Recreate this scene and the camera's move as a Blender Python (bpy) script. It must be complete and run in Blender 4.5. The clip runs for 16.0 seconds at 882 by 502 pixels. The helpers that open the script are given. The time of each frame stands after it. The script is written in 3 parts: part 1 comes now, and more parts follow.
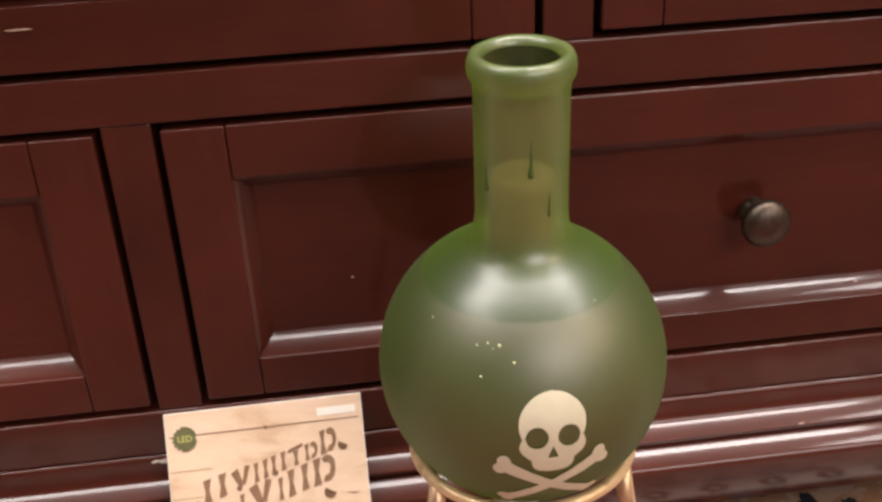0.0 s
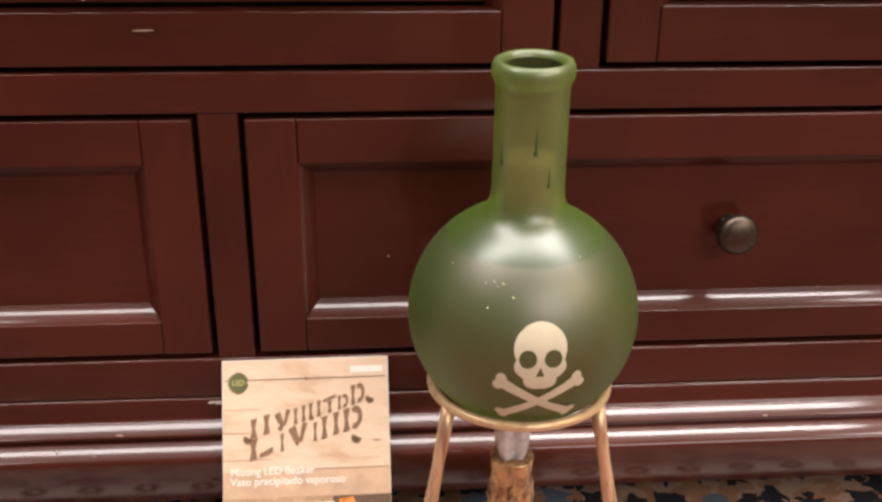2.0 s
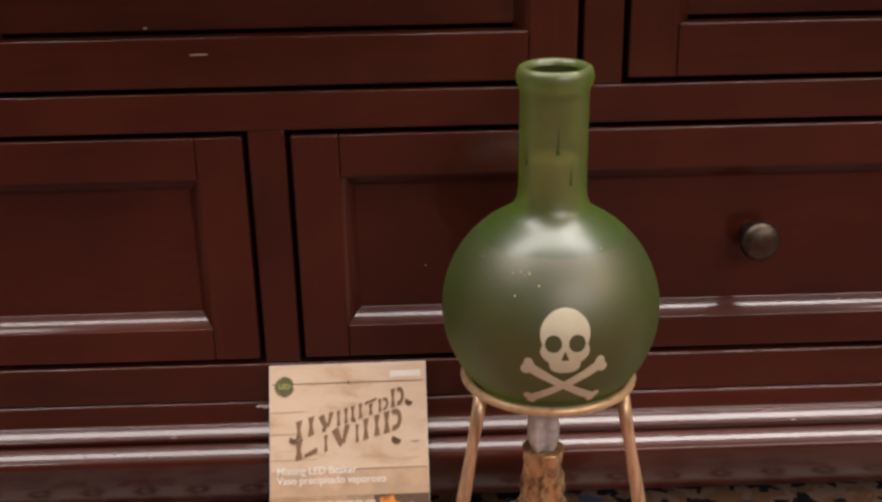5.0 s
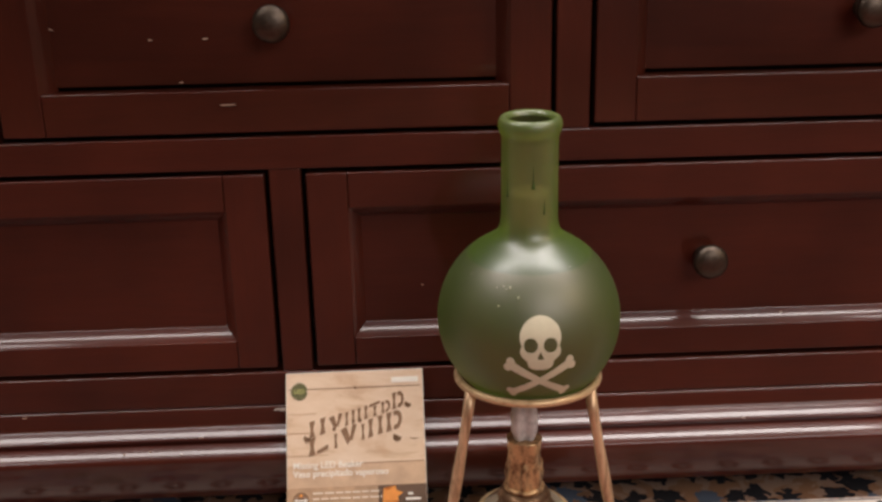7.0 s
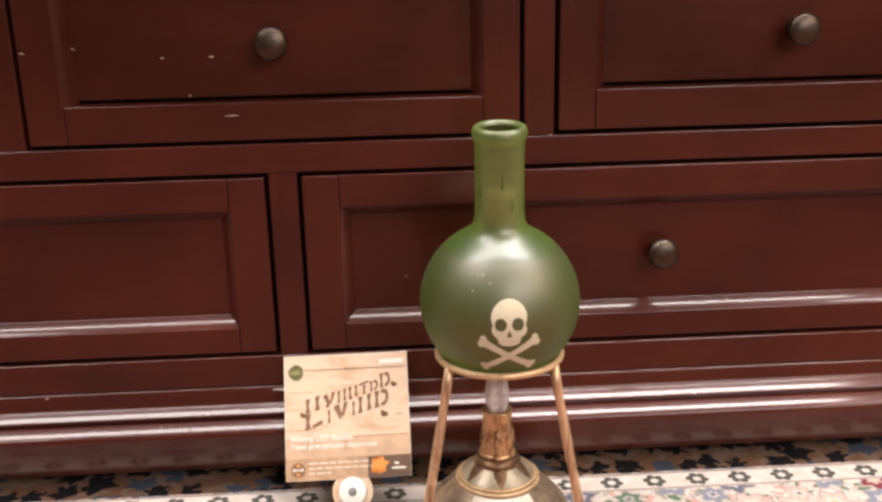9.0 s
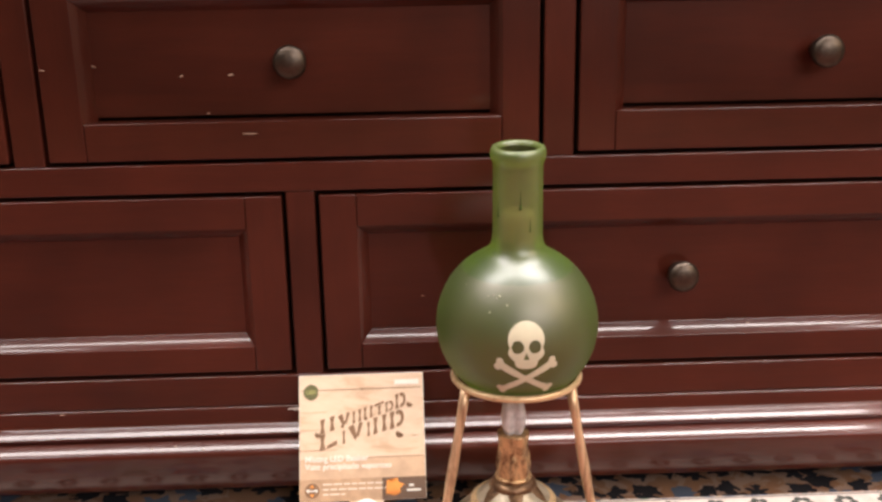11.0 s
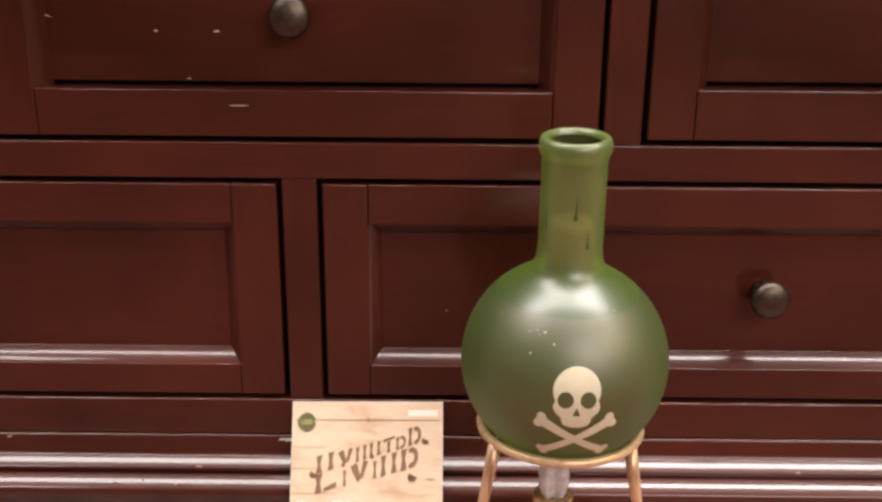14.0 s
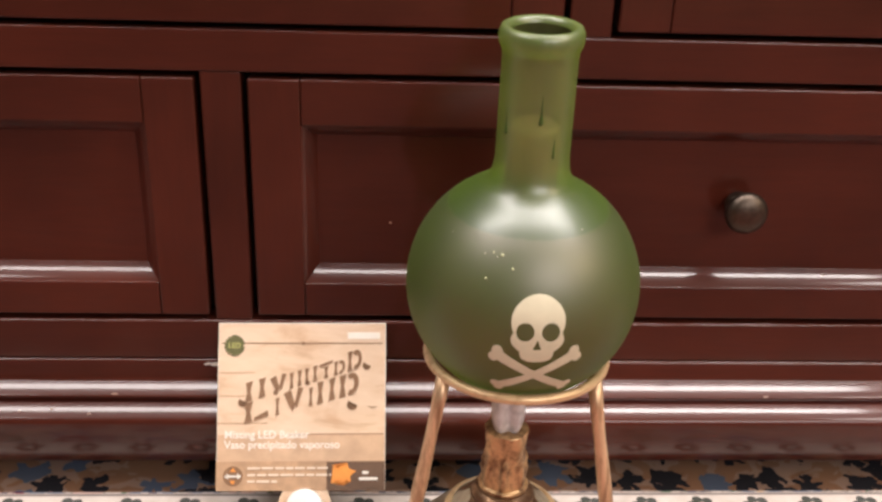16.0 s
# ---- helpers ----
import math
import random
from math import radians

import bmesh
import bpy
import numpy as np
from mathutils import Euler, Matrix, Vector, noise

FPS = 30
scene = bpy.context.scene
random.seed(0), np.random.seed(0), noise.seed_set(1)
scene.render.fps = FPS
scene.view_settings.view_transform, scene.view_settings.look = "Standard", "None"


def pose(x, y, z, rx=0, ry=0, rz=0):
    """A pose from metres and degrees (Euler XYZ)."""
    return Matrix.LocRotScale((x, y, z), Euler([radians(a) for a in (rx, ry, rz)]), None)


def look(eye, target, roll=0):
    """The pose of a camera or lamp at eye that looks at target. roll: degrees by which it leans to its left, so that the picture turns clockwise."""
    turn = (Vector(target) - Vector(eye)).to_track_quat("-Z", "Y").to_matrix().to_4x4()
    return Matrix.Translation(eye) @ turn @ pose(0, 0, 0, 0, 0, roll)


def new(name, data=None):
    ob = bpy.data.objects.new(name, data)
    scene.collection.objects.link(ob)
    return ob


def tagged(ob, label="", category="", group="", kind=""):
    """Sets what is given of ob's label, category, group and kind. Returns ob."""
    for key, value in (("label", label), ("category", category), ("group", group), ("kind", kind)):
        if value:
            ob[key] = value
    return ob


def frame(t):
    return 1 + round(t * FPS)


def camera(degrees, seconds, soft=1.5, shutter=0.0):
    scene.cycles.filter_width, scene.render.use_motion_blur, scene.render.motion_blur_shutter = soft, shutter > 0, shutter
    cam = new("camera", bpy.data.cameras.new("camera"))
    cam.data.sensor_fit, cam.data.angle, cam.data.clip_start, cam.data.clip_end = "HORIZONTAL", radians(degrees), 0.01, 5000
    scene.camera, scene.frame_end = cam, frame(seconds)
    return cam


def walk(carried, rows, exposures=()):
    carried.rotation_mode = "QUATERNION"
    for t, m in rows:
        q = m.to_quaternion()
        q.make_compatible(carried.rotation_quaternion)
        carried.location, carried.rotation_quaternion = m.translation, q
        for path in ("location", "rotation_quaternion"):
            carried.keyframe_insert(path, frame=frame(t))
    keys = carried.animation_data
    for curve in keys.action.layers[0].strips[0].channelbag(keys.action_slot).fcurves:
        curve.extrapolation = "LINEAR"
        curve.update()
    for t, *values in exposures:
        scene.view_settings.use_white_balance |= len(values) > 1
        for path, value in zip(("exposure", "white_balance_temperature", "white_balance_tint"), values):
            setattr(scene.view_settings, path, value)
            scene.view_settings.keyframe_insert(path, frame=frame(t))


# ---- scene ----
cam = camera(49.2, 16.0, soft=2.8)
METRES, EYE, TILT, LEAN, TURN = 0.95, 0.508, 0.0, 0.0, -5.7
ROWS = [
    (0.0, 0.0, 0.0, 0.0, -1.32, -26.42, 2.67),
    (0.5, 0.0005, -0.0128, -0.012, -0.7, -25.86, 1.3),
    (1.0, 0.0035, -0.0371, -0.0129, -0.18, -24.71, 0.44),
    (1.5, 0.0085, -0.0683, -0.0156, 0.48, -24.33, 0.64),
    (2.0, 0.0029, -0.1421, -0.003, 1.81, -22.23, -0.28),
    (2.5, 0.0031, -0.2132, -0.0091, 2.6, -20.79, -1.17),
    (3.0, 0.0129, -0.2431, -0.0052, 3.39, -19.12, -1.14),
    (3.5, 0.0219, -0.1889, -0.0118, 4.6, -17.39, -1.15),
    (4.0, 0.0193, -0.1243, -0.0338, 5.14, -18.52, -0.58),
    (4.5, 0.0128, -0.1273, -0.0333, 4.82, -19.11, 0.85),
    (4.7, 0.0125, -0.153, -0.03, 4.4, -19.1, 1.0),
    (6.8, 0.0207, -0.2965, 0.0063, 3.88, -16.86, 1.44),
    (7.0, 0.0185, -0.3168, 0.0084, 3.46, -17.12, 1.24),
    (7.5, 0.019, -0.3573, 0.0148, 3.09, -17.21, 1.26),
    (8.0, 0.0212, -0.4047, 0.0212, 2.56, -17.09, 1.47),
    (8.2, 0.0244, -0.4256, 0.0286, 2.16, -17.36, 1.17),
    (10.3, 0.0272, -0.4185, 0.0326, 3.34, -15.68, 1.25),
    (10.5, 0.0274, -0.4185, 0.0327, 3.47, -15.58, 1.19),
    (11.0, 0.0282, -0.4153, 0.0314, 3.66, -15.86, 1.0),
    (11.5, 0.0258, -0.4089, 0.0301, 4.15, -15.63, 0.57),
    (12.0, 0.0208, -0.3728, 0.0357, 5.17, -15.74, 0.36),
    (12.5, 0.0205, -0.3256, 0.0332, 5.37, -16.37, -0.09),
    (13.0, 0.0213, -0.3044, 0.0247, 5.66, -16.76, -0.29),
    (13.5, 0.0161, -0.2734, 0.0256, 6.19, -17.09, -0.34),
    (14.0, 0.0155, -0.22, 0.0127, 6.01, -17.94, -0.46),
    (14.5, 0.0089, -0.2213, 0.0146, 5.96, -18.0, -0.08),
    (15.0, 0.0092, -0.2173, 0.0125, 5.78, -19.1, -0.25),
    (15.5, 0.0059, -0.1887, 0.0045, 4.24, -21.9, -1.66),
    (16.0, 0.0088, -0.1326, -0.0079, 3.12, -24.05, -1.87),
]
walk(cam, [(t, pose(0, 0, EYE, TILT, LEAN, TURN) @ pose(METRES * x, METRES * y, METRES * z, 90 + pitch, roll, yaw)) for t, x, y, z, yaw, pitch, roll in ROWS],
     [(0.0, -0.1), (1.5, -0.06), (3.5, 0.0), (3.9, -0.55), (4.5, -0.7), (7.3, -0.7), (7.5, -0.6), (7.8, 0.0), (8.2, 0.02), (10.3, 0.1), (11.5, 0.1), (12.5, 0.06), (14.0, 0.0), (16.0, -0.08)])

# ---- light ----
world = bpy.data.worlds.new("room_air")
scene.world = world
world.use_nodes = True
world.node_tree.nodes["Background"].inputs[0].default_value = (1.0, 0.86, 0.74, 1)
world.node_tree.nodes["Background"].inputs[1].default_value = 0.02


def area_lamp(name, eye, target, size, size_y, watts, color):
    data = bpy.data.lights.new(name, "AREA")
    data.shape, data.size, data.size_y, data.energy, data.color = "RECTANGLE", size, size_y, watts, color
    ob = new(name, data)
    ob.matrix_world = look(eye, target)
    return ob


WARM = (1.0, 0.93, 0.90)
area_lamp("ceiling_light", (0.93, 0.34, 2.36), (0.93, 0.3401, 0.0), 1.18, 0.30, 54, WARM)
area_lamp("ceiling_light", (-0.65, 0.34, 2.36), (-0.65, 0.3401, 0.0), 1.95, 0.30, 61, WARM)
area_lamp("room_light", (1.10, -2.10, 1.70), (0.15, 0.5, 0.28), 1.70, 1.00, 50, WARM)
area_lamp("ceiling_spot", (1.7, -0.35, 2.40), (0.9, 0.3, 0.2), 0.50, 0.50, 20, WARM)
area_lamp("ceiling_spot", (-1.4, -0.45, 2.40), (-0.7, 0.3, 0.2), 0.50, 0.50, 18, WARM)
area_lamp("side_lamp", (2.2, -0.9, 1.70), (0.3, 0.5, 0.4), 0.35, 0.35, 17, (1.0, 0.78, 0.50))

# ---- materials ----


def nodes_of(name):
    m = bpy.data.materials.new(name)
    m.use_nodes = True
    nt = m.node_tree
    return m, nt, nt.nodes["Principled BSDF"]


def node(nt, kind, **inputs):
    n = nt.nodes.new(kind)
    for k, v in inputs.items():
        n.inputs[k.replace("_", " ")].default_value = v
    return n


def ramp(nt, source, stops):
    r = nt.nodes.new("ShaderNodeValToRGB")
    while len(r.color_ramp.elements) < len(stops):
        r.color_ramp.elements.new(0.5)
    for e, (p, c) in zip(r.color_ramp.elements, stops):
        e.position, e.color = p, (*c, 1)
    nt.links.new(source, r.inputs[0])
    return r.outputs[0]


def coords(nt, scale=(1, 1, 1), kind="Object"):
    t = nt.nodes.new("ShaderNodeTexCoord")
    m = nt.nodes.new("ShaderNodeMapping")
    m.inputs["Scale"].default_value = scale
    nt.links.new(t.outputs[kind], m.inputs[0])
    return m.outputs[0]


def noise_tex(nt, vec, scale, detail=4.0, rough=0.55, distortion=0.0):
    n = node(nt, "ShaderNodeTexNoise", Scale=scale, Detail=detail, Roughness=rough, Distortion=distortion)
    nt.links.new(vec, n.inputs["Vector"])
    return n.outputs["Fac"]


def mix_color(nt, fac, a, b, blend="MIX"):
    m = nt.nodes.new("ShaderNodeMix")
    m.data_type, m.blend_type = "RGBA", blend
    for sock, v in ((m.inputs[0], fac), (m.inputs[6], a), (m.inputs[7], b)):
        if isinstance(v, (int, float)):
            sock.default_value = v
        elif isinstance(v, tuple):
            sock.default_value = (*v, 1)
        else:
            nt.links.new(v, sock)
    return m.outputs[2]


def bump(nt, bsdf, height, strength, distance):
    b = node(nt, "ShaderNodeBump", Strength=strength, Distance=distance)
    nt.links.new(height, b.inputs["Height"])
    nt.links.new(b.outputs[0], bsdf.inputs["Normal"])


def math_node(nt, op, a, b=0.0, c=0.0):
    m = nt.nodes.new("ShaderNodeMath")
    m.operation = op
    for sock, v in zip(m.inputs, (a, b, c)):
        if isinstance(v, (int, float)):
            sock.default_value = v
        else:
            nt.links.new(v, sock)
    return m.outputs[0]


def wood(name, stretch, gloss=0.30):
    """Dark red-brown lacquered wood; stretch is long across the grain."""
    m, nt, p = nodes_of(name)
    v = coords(nt, stretch)
    grain = noise_tex(nt, v, 38, 6, 0.6, 0.4)
    fine = noise_tex(nt, v, 240, 3, 0.6)
    cloud = noise_tex(nt, coords(nt), 5.5, 3, 0.5)
    c1 = ramp(nt, grain, [(0.22, (0.031, 0.0064, 0.0038)), (0.78, (0.051, 0.0106, 0.0060))])
    c2 = mix_color(nt, ramp(nt, cloud, [(0.35, (0, 0, 0)), (0.7, (1, 1, 1))]), c1, (0.074, 0.0150, 0.0082))
    c3 = mix_color(nt, ramp(nt, fine, [(0.42, (1, 1, 1)), (0.58, (0, 0, 0))]), c2, mix_color(nt, 0.12, c2, (0.02, 0.006, 0.004)))
    nt.links.new(c3, p.inputs["Base Color"])
    smear = noise_tex(nt, coords(nt), 17, 4, 0.6)
    nt.links.new(math_node(nt, "MULTIPLY_ADD", smear, 0.10, gloss - 0.03), p.inputs["Roughness"])
    p.inputs["Specular IOR Level"].default_value = 0.16
    p.inputs["Coat Weight"].default_value = 0.5
    p.inputs["Coat Roughness"].default_value = 0.095
    bump(nt, p, grain, 0.05, 0.0003)
    return m


WOOD_H = wood("cherry_wood_level_grain", (0.12, 1, 1.4))
WOOD_V = wood("cherry_wood_upright_grain", (1.4, 1, 0.12))


def plain(name, color, rough=0.5, metal=0.0, vary=0.15, scale=60.0, relief=0.0, spec=0.5):
    m, nt, p = nodes_of(name)
    n = noise_tex(nt, coords(nt), scale, 5, 0.6)
    big = noise_tex(nt, coords(nt), scale * 0.12, 3, 0.5)
    dark = tuple(c * (1 - vary) for c in color)
    light = tuple(min(1, c * (1 + vary)) for c in color)
    c = ramp(nt, n, [(0.3, dark), (0.7, light)])
    c = mix_color(nt, math_node(nt, "MULTIPLY", big, 0.5), c, tuple(x * (1 - vary) for x in color))
    nt.links.new(c, p.inputs["Base Color"])
    p.inputs["Roughness"].default_value, p.inputs["Metallic"].default_value = rough, metal
    p.inputs["Specular IOR Level"].default_value = spec
    if relief:
        bump(nt, p, n, 0.6, relief)
    return m


PEWTER = plain("aged_pewter", (0.090, 0.070, 0.056), 0.42, 1.0, 0.3, 260, 0.0004)
# toe board colour holds the shade of the recess under the base
TOE = plain("recess_shade_board", (0.024, 0.009, 0.007), 0.7, 0, 0.3, 30, 0.0, 0.2)
# near-black colour puts the shade of the drawer gaps into the carcass
SHADOW_GAP = plain("gap_shade_carcass", (0.012, 0.005, 0.004), 0.7)
WALL_PAINT = plain("wall_paint", (0.25, 0.19, 0.15), 0.85, 0, 0.05, 30)
CEILING_PAINT = plain("ceiling_paint", (0.62, 0.58, 0.54), 0.9, 0, 0.04, 30)
BOARDS = plain("floor_wood", (0.30, 0.18, 0.10), 0.5, 0, 0.25, 20)
PRINT = plain("cream_print", (0.62, 0.58, 0.42), 0.55, 0, 0.07, 90)
BUTTON_WHITE = plain("white_plastic", (0.8, 0.78, 0.74), 0.35, 0, 0.03, 40)
BUTTON_GREY = plain("grey_rubber", (0.22, 0.22, 0.22), 0.55, 0, 0.1, 80)
BROWN_INK = plain("brown_ink", (0.225, 0.125, 0.066), 0.6, 0, 0.2, 200)
DARK_INK = plain("dark_brown_panel", (0.13, 0.075, 0.045), 0.6, 0, 0.2, 90)
WHITE_INK = plain("white_ink", (0.78, 0.74, 0.66), 0.6, 0, 0.05, 90)
ORANGE_INK = plain("orange_ink", (0.80, 0.30, 0.06), 0.6, 0, 0.12, 90)
OLIVE_INK = plain("olive_ink", (0.115, 0.110, 0.040), 0.6, 0, 0.15, 120)
LIME_INK = plain("lime_ink", (0.42, 0.42, 0.13), 0.6, 0, 0.1, 120)
CLEAR_TUBE = plain("milky_plastic", (0.64, 0.60, 0.59), 0.16, 0, 0.3, 170, 0.0006)
PALE_INK = plain("pale_ink", (0.72, 0.60, 0.47), 0.6, 0, 0.08, 90)
SCUFF = plain("pale_scuff", (0.5, 0.36, 0.28), 0.6, 0, 0.2, 300)
SPECK = plain("olive_speck", (0.44, 0.46, 0.24), 0.5, 0, 0.1, 90)
NOZZLE = plain("tan_plastic", (0.36, 0.295, 0.17), 0.5, 0, 0.15, 60)


def bronze(name, gold, dirt, lo, hi, scale, stretch=(1, 1, 1), metal=0.4):
    m, nt, p = nodes_of(name)
    n = noise_tex(nt, coords(nt, stretch), scale, 5, 0.65, 0.3)
    f = noise_tex(nt, coords(nt), scale * 5, 3, 0.6)
    c = ramp(nt, n, [(lo, dirt), (hi, gold)])
    c = mix_color(nt, math_node(nt, "MULTIPLY", f, 0.3), c, dirt)
    nt.links.new(c, p.inputs["Base Color"])
    p.inputs["Metallic"].default_value = metal
    nt.links.new(math_node(nt, "MULTIPLY_ADD", n, -0.25, 0.52), p.inputs["Roughness"])
    bump(nt, p, n, 0.5, 0.0006)
    return m


GOLD = bronze("antiqued_gold_paint", (0.78, 0.57, 0.33), (0.34, 0.19, 0.09), 0.22, 0.50, 120)
GOLD_LEG = bronze("streaked_gold_paint", (0.84, 0.60, 0.37), (0.20, 0.10, 0.045), 0.30, 0.56, 150, (1, 1, 0.10), 0.55)
GOLD_CAST = bronze("antiqued_gold_relief", (0.78, 0.52, 0.27), (0.13, 0.06, 0.028), 0.36, 0.60, 120, (1, 1, 0.6), 0.6)
DARK_BRONZE = bronze("dark_bronze_paint", (0.36, 0.22, 0.12), (0.09, 0.045, 0.025), 0.35, 0.70, 120, (1, 1, 1), 0.6)
GREY_PLATE = bronze("pale_weathered_bronze", (0.50, 0.44, 0.33), (0.30, 0.25, 0.18), 0.30, 0.62, 70, (1, 1, 1), 0.45)
GREY_BASE = bronze("weathered_grey_bronze", (0.52, 0.42, 0.30), (0.17, 0.125, 0.085), 0.35, 0.66, 55, (1, 1, 1), 0.6)


def make_glass():
    """Green glass: frosted over the bulb below a ragged line round the shoulder, clearer on shoulder and neck."""
    m, nt, p = nodes_of("frosted_green_glass")
    base = coords(nt)
    sep = nt.nodes.new("ShaderNodeSeparateXYZ")
    nt.links.new(base, sep.inputs[0])
    ragged = noise_tex(nt, base, 210, 3, 0.6)
    height = math_node(nt, "MULTIPLY_ADD", ragged, 0.0016, math_node(nt, "SUBTRACT", sep.outputs[2], 0.0528 + 0.0008))
    clear = ramp(nt, math_node(nt, "MULTIPLY_ADD", height, 1200.0, 0.5), [(0.0, (0, 0, 0)), (1.0, (1, 1, 1))])
    streak = noise_tex(nt, coords(nt, (1, 1, 0.3)), 60, 4, 0.6, 0.6)
    cloud = noise_tex(nt, base, 22, 3, 0.5)
    c_clear = ramp(nt, streak, [(0.3, (0.120, 0.185, 0.042)), (0.72, (0.215, 0.265, 0.085))])
    c_frost = ramp(nt, cloud, [(0.3, (0.038, 0.068, 0.005)), (0.7, (0.055, 0.088, 0.008))])
    neck = ramp(nt, math_node(nt, "MULTIPLY_ADD", sep.outputs[2], 50.0, -3.1), [(0.0, (0, 0, 0)), (1.0, (1, 1, 1))])
    c_clear = mix_color(nt, neck, (0.060, 0.115, 0.020), c_clear)
    nt.links.new(mix_color(nt, clear, c_frost, c_clear), p.inputs["Base Color"])
    p.inputs["Roughness"].default_value = 0.5
    nt.links.new(math_node(nt, "MULTIPLY", clear, 0.9), p.inputs["Specular IOR Level"])
    nt.links.new(clear, p.inputs["Coat Weight"])
    p.inputs["Coat Roughness"].default_value = 0.34
    p.inputs["IOR"].default_value, p.inputs["Coat IOR"].default_value = 1.55, 2.35
    grit = noise_tex(nt, base, 420, 2, 0.5)
    bump(nt, p, grit, 0.12, 0.0002)
    tl = node(nt, "ShaderNodeBsdfTranslucent", Color=(0.28, 0.46, 0.03, 1))
    tr = node(nt, "ShaderNodeBsdfTransparent", Color=(0.84, 0.90, 0.56, 1))
    # the ground inner face: a wide, soft, colourless gloss
    frost = node(nt, "ShaderNodeBsdfGlossy", Color=(0.46, 0.41, 0.40, 1), Roughness=0.48)
    m1, m2, m3 = (nt.nodes.new("ShaderNodeMixShader") for _ in range(3))
    m1.inputs[0].default_value = 0.38
    nt.links.new(p.outputs[0], m1.inputs[1])
    nt.links.new(tl.outputs[0], m1.inputs[2])
    nt.links.new(math_node(nt, "MULTIPLY_ADD", clear, -0.25, 0.29), m3.inputs[0])
    nt.links.new(m1.outputs[0], m3.inputs[1])
    nt.links.new(frost.outputs[0], m3.inputs[2])
    nt.links.new(math_node(nt, "MULTIPLY_ADD", clear, 0.36, 0.03), m2.inputs[0])
    nt.links.new(m3.outputs[0], m2.inputs[1])
    nt.links.new(tr.outputs[0], m2.inputs[2])
    nt.links.new(m2.outputs[0], nt.nodes["Material Output"].inputs[0])
    return m


GLASS = make_glass()


def make_card():
    """Printed cardboard with a weathered plank picture."""
    m, nt, p = nodes_of("printed_plank_card")
    v = coords(nt, (0.35, 1, 1.6))
    g = noise_tex(nt, v, 70, 5, 0.6, 0.6)
    b = noise_tex(nt, coords(nt), 26, 4, 0.6)
    c = ramp(nt, g, [(0.22, (0.44, 0.28, 0.165)), (0.42, (0.64, 0.47, 0.325)), (0.75, (0.72, 0.56, 0.415))])
    c = mix_color(nt, ramp(nt, b, [(0.55, (0, 0, 0)), (0.78, (1, 1, 1))]), c, (0.50, 0.31, 0.18))
    nt.links.new(c, p.inputs["Base Color"])
    p.inputs["Roughness"].default_value = 0.42
    return m


CARD = make_card()
CARD_LOW = plain("printed_tan_plank", (0.56, 0.38, 0.245), 0.45, 0, 0.2, 45)
CARD_DARK = plain("printed_dark_plank", (0.47, 0.30, 0.18), 0.45, 0, 0.3, 60)


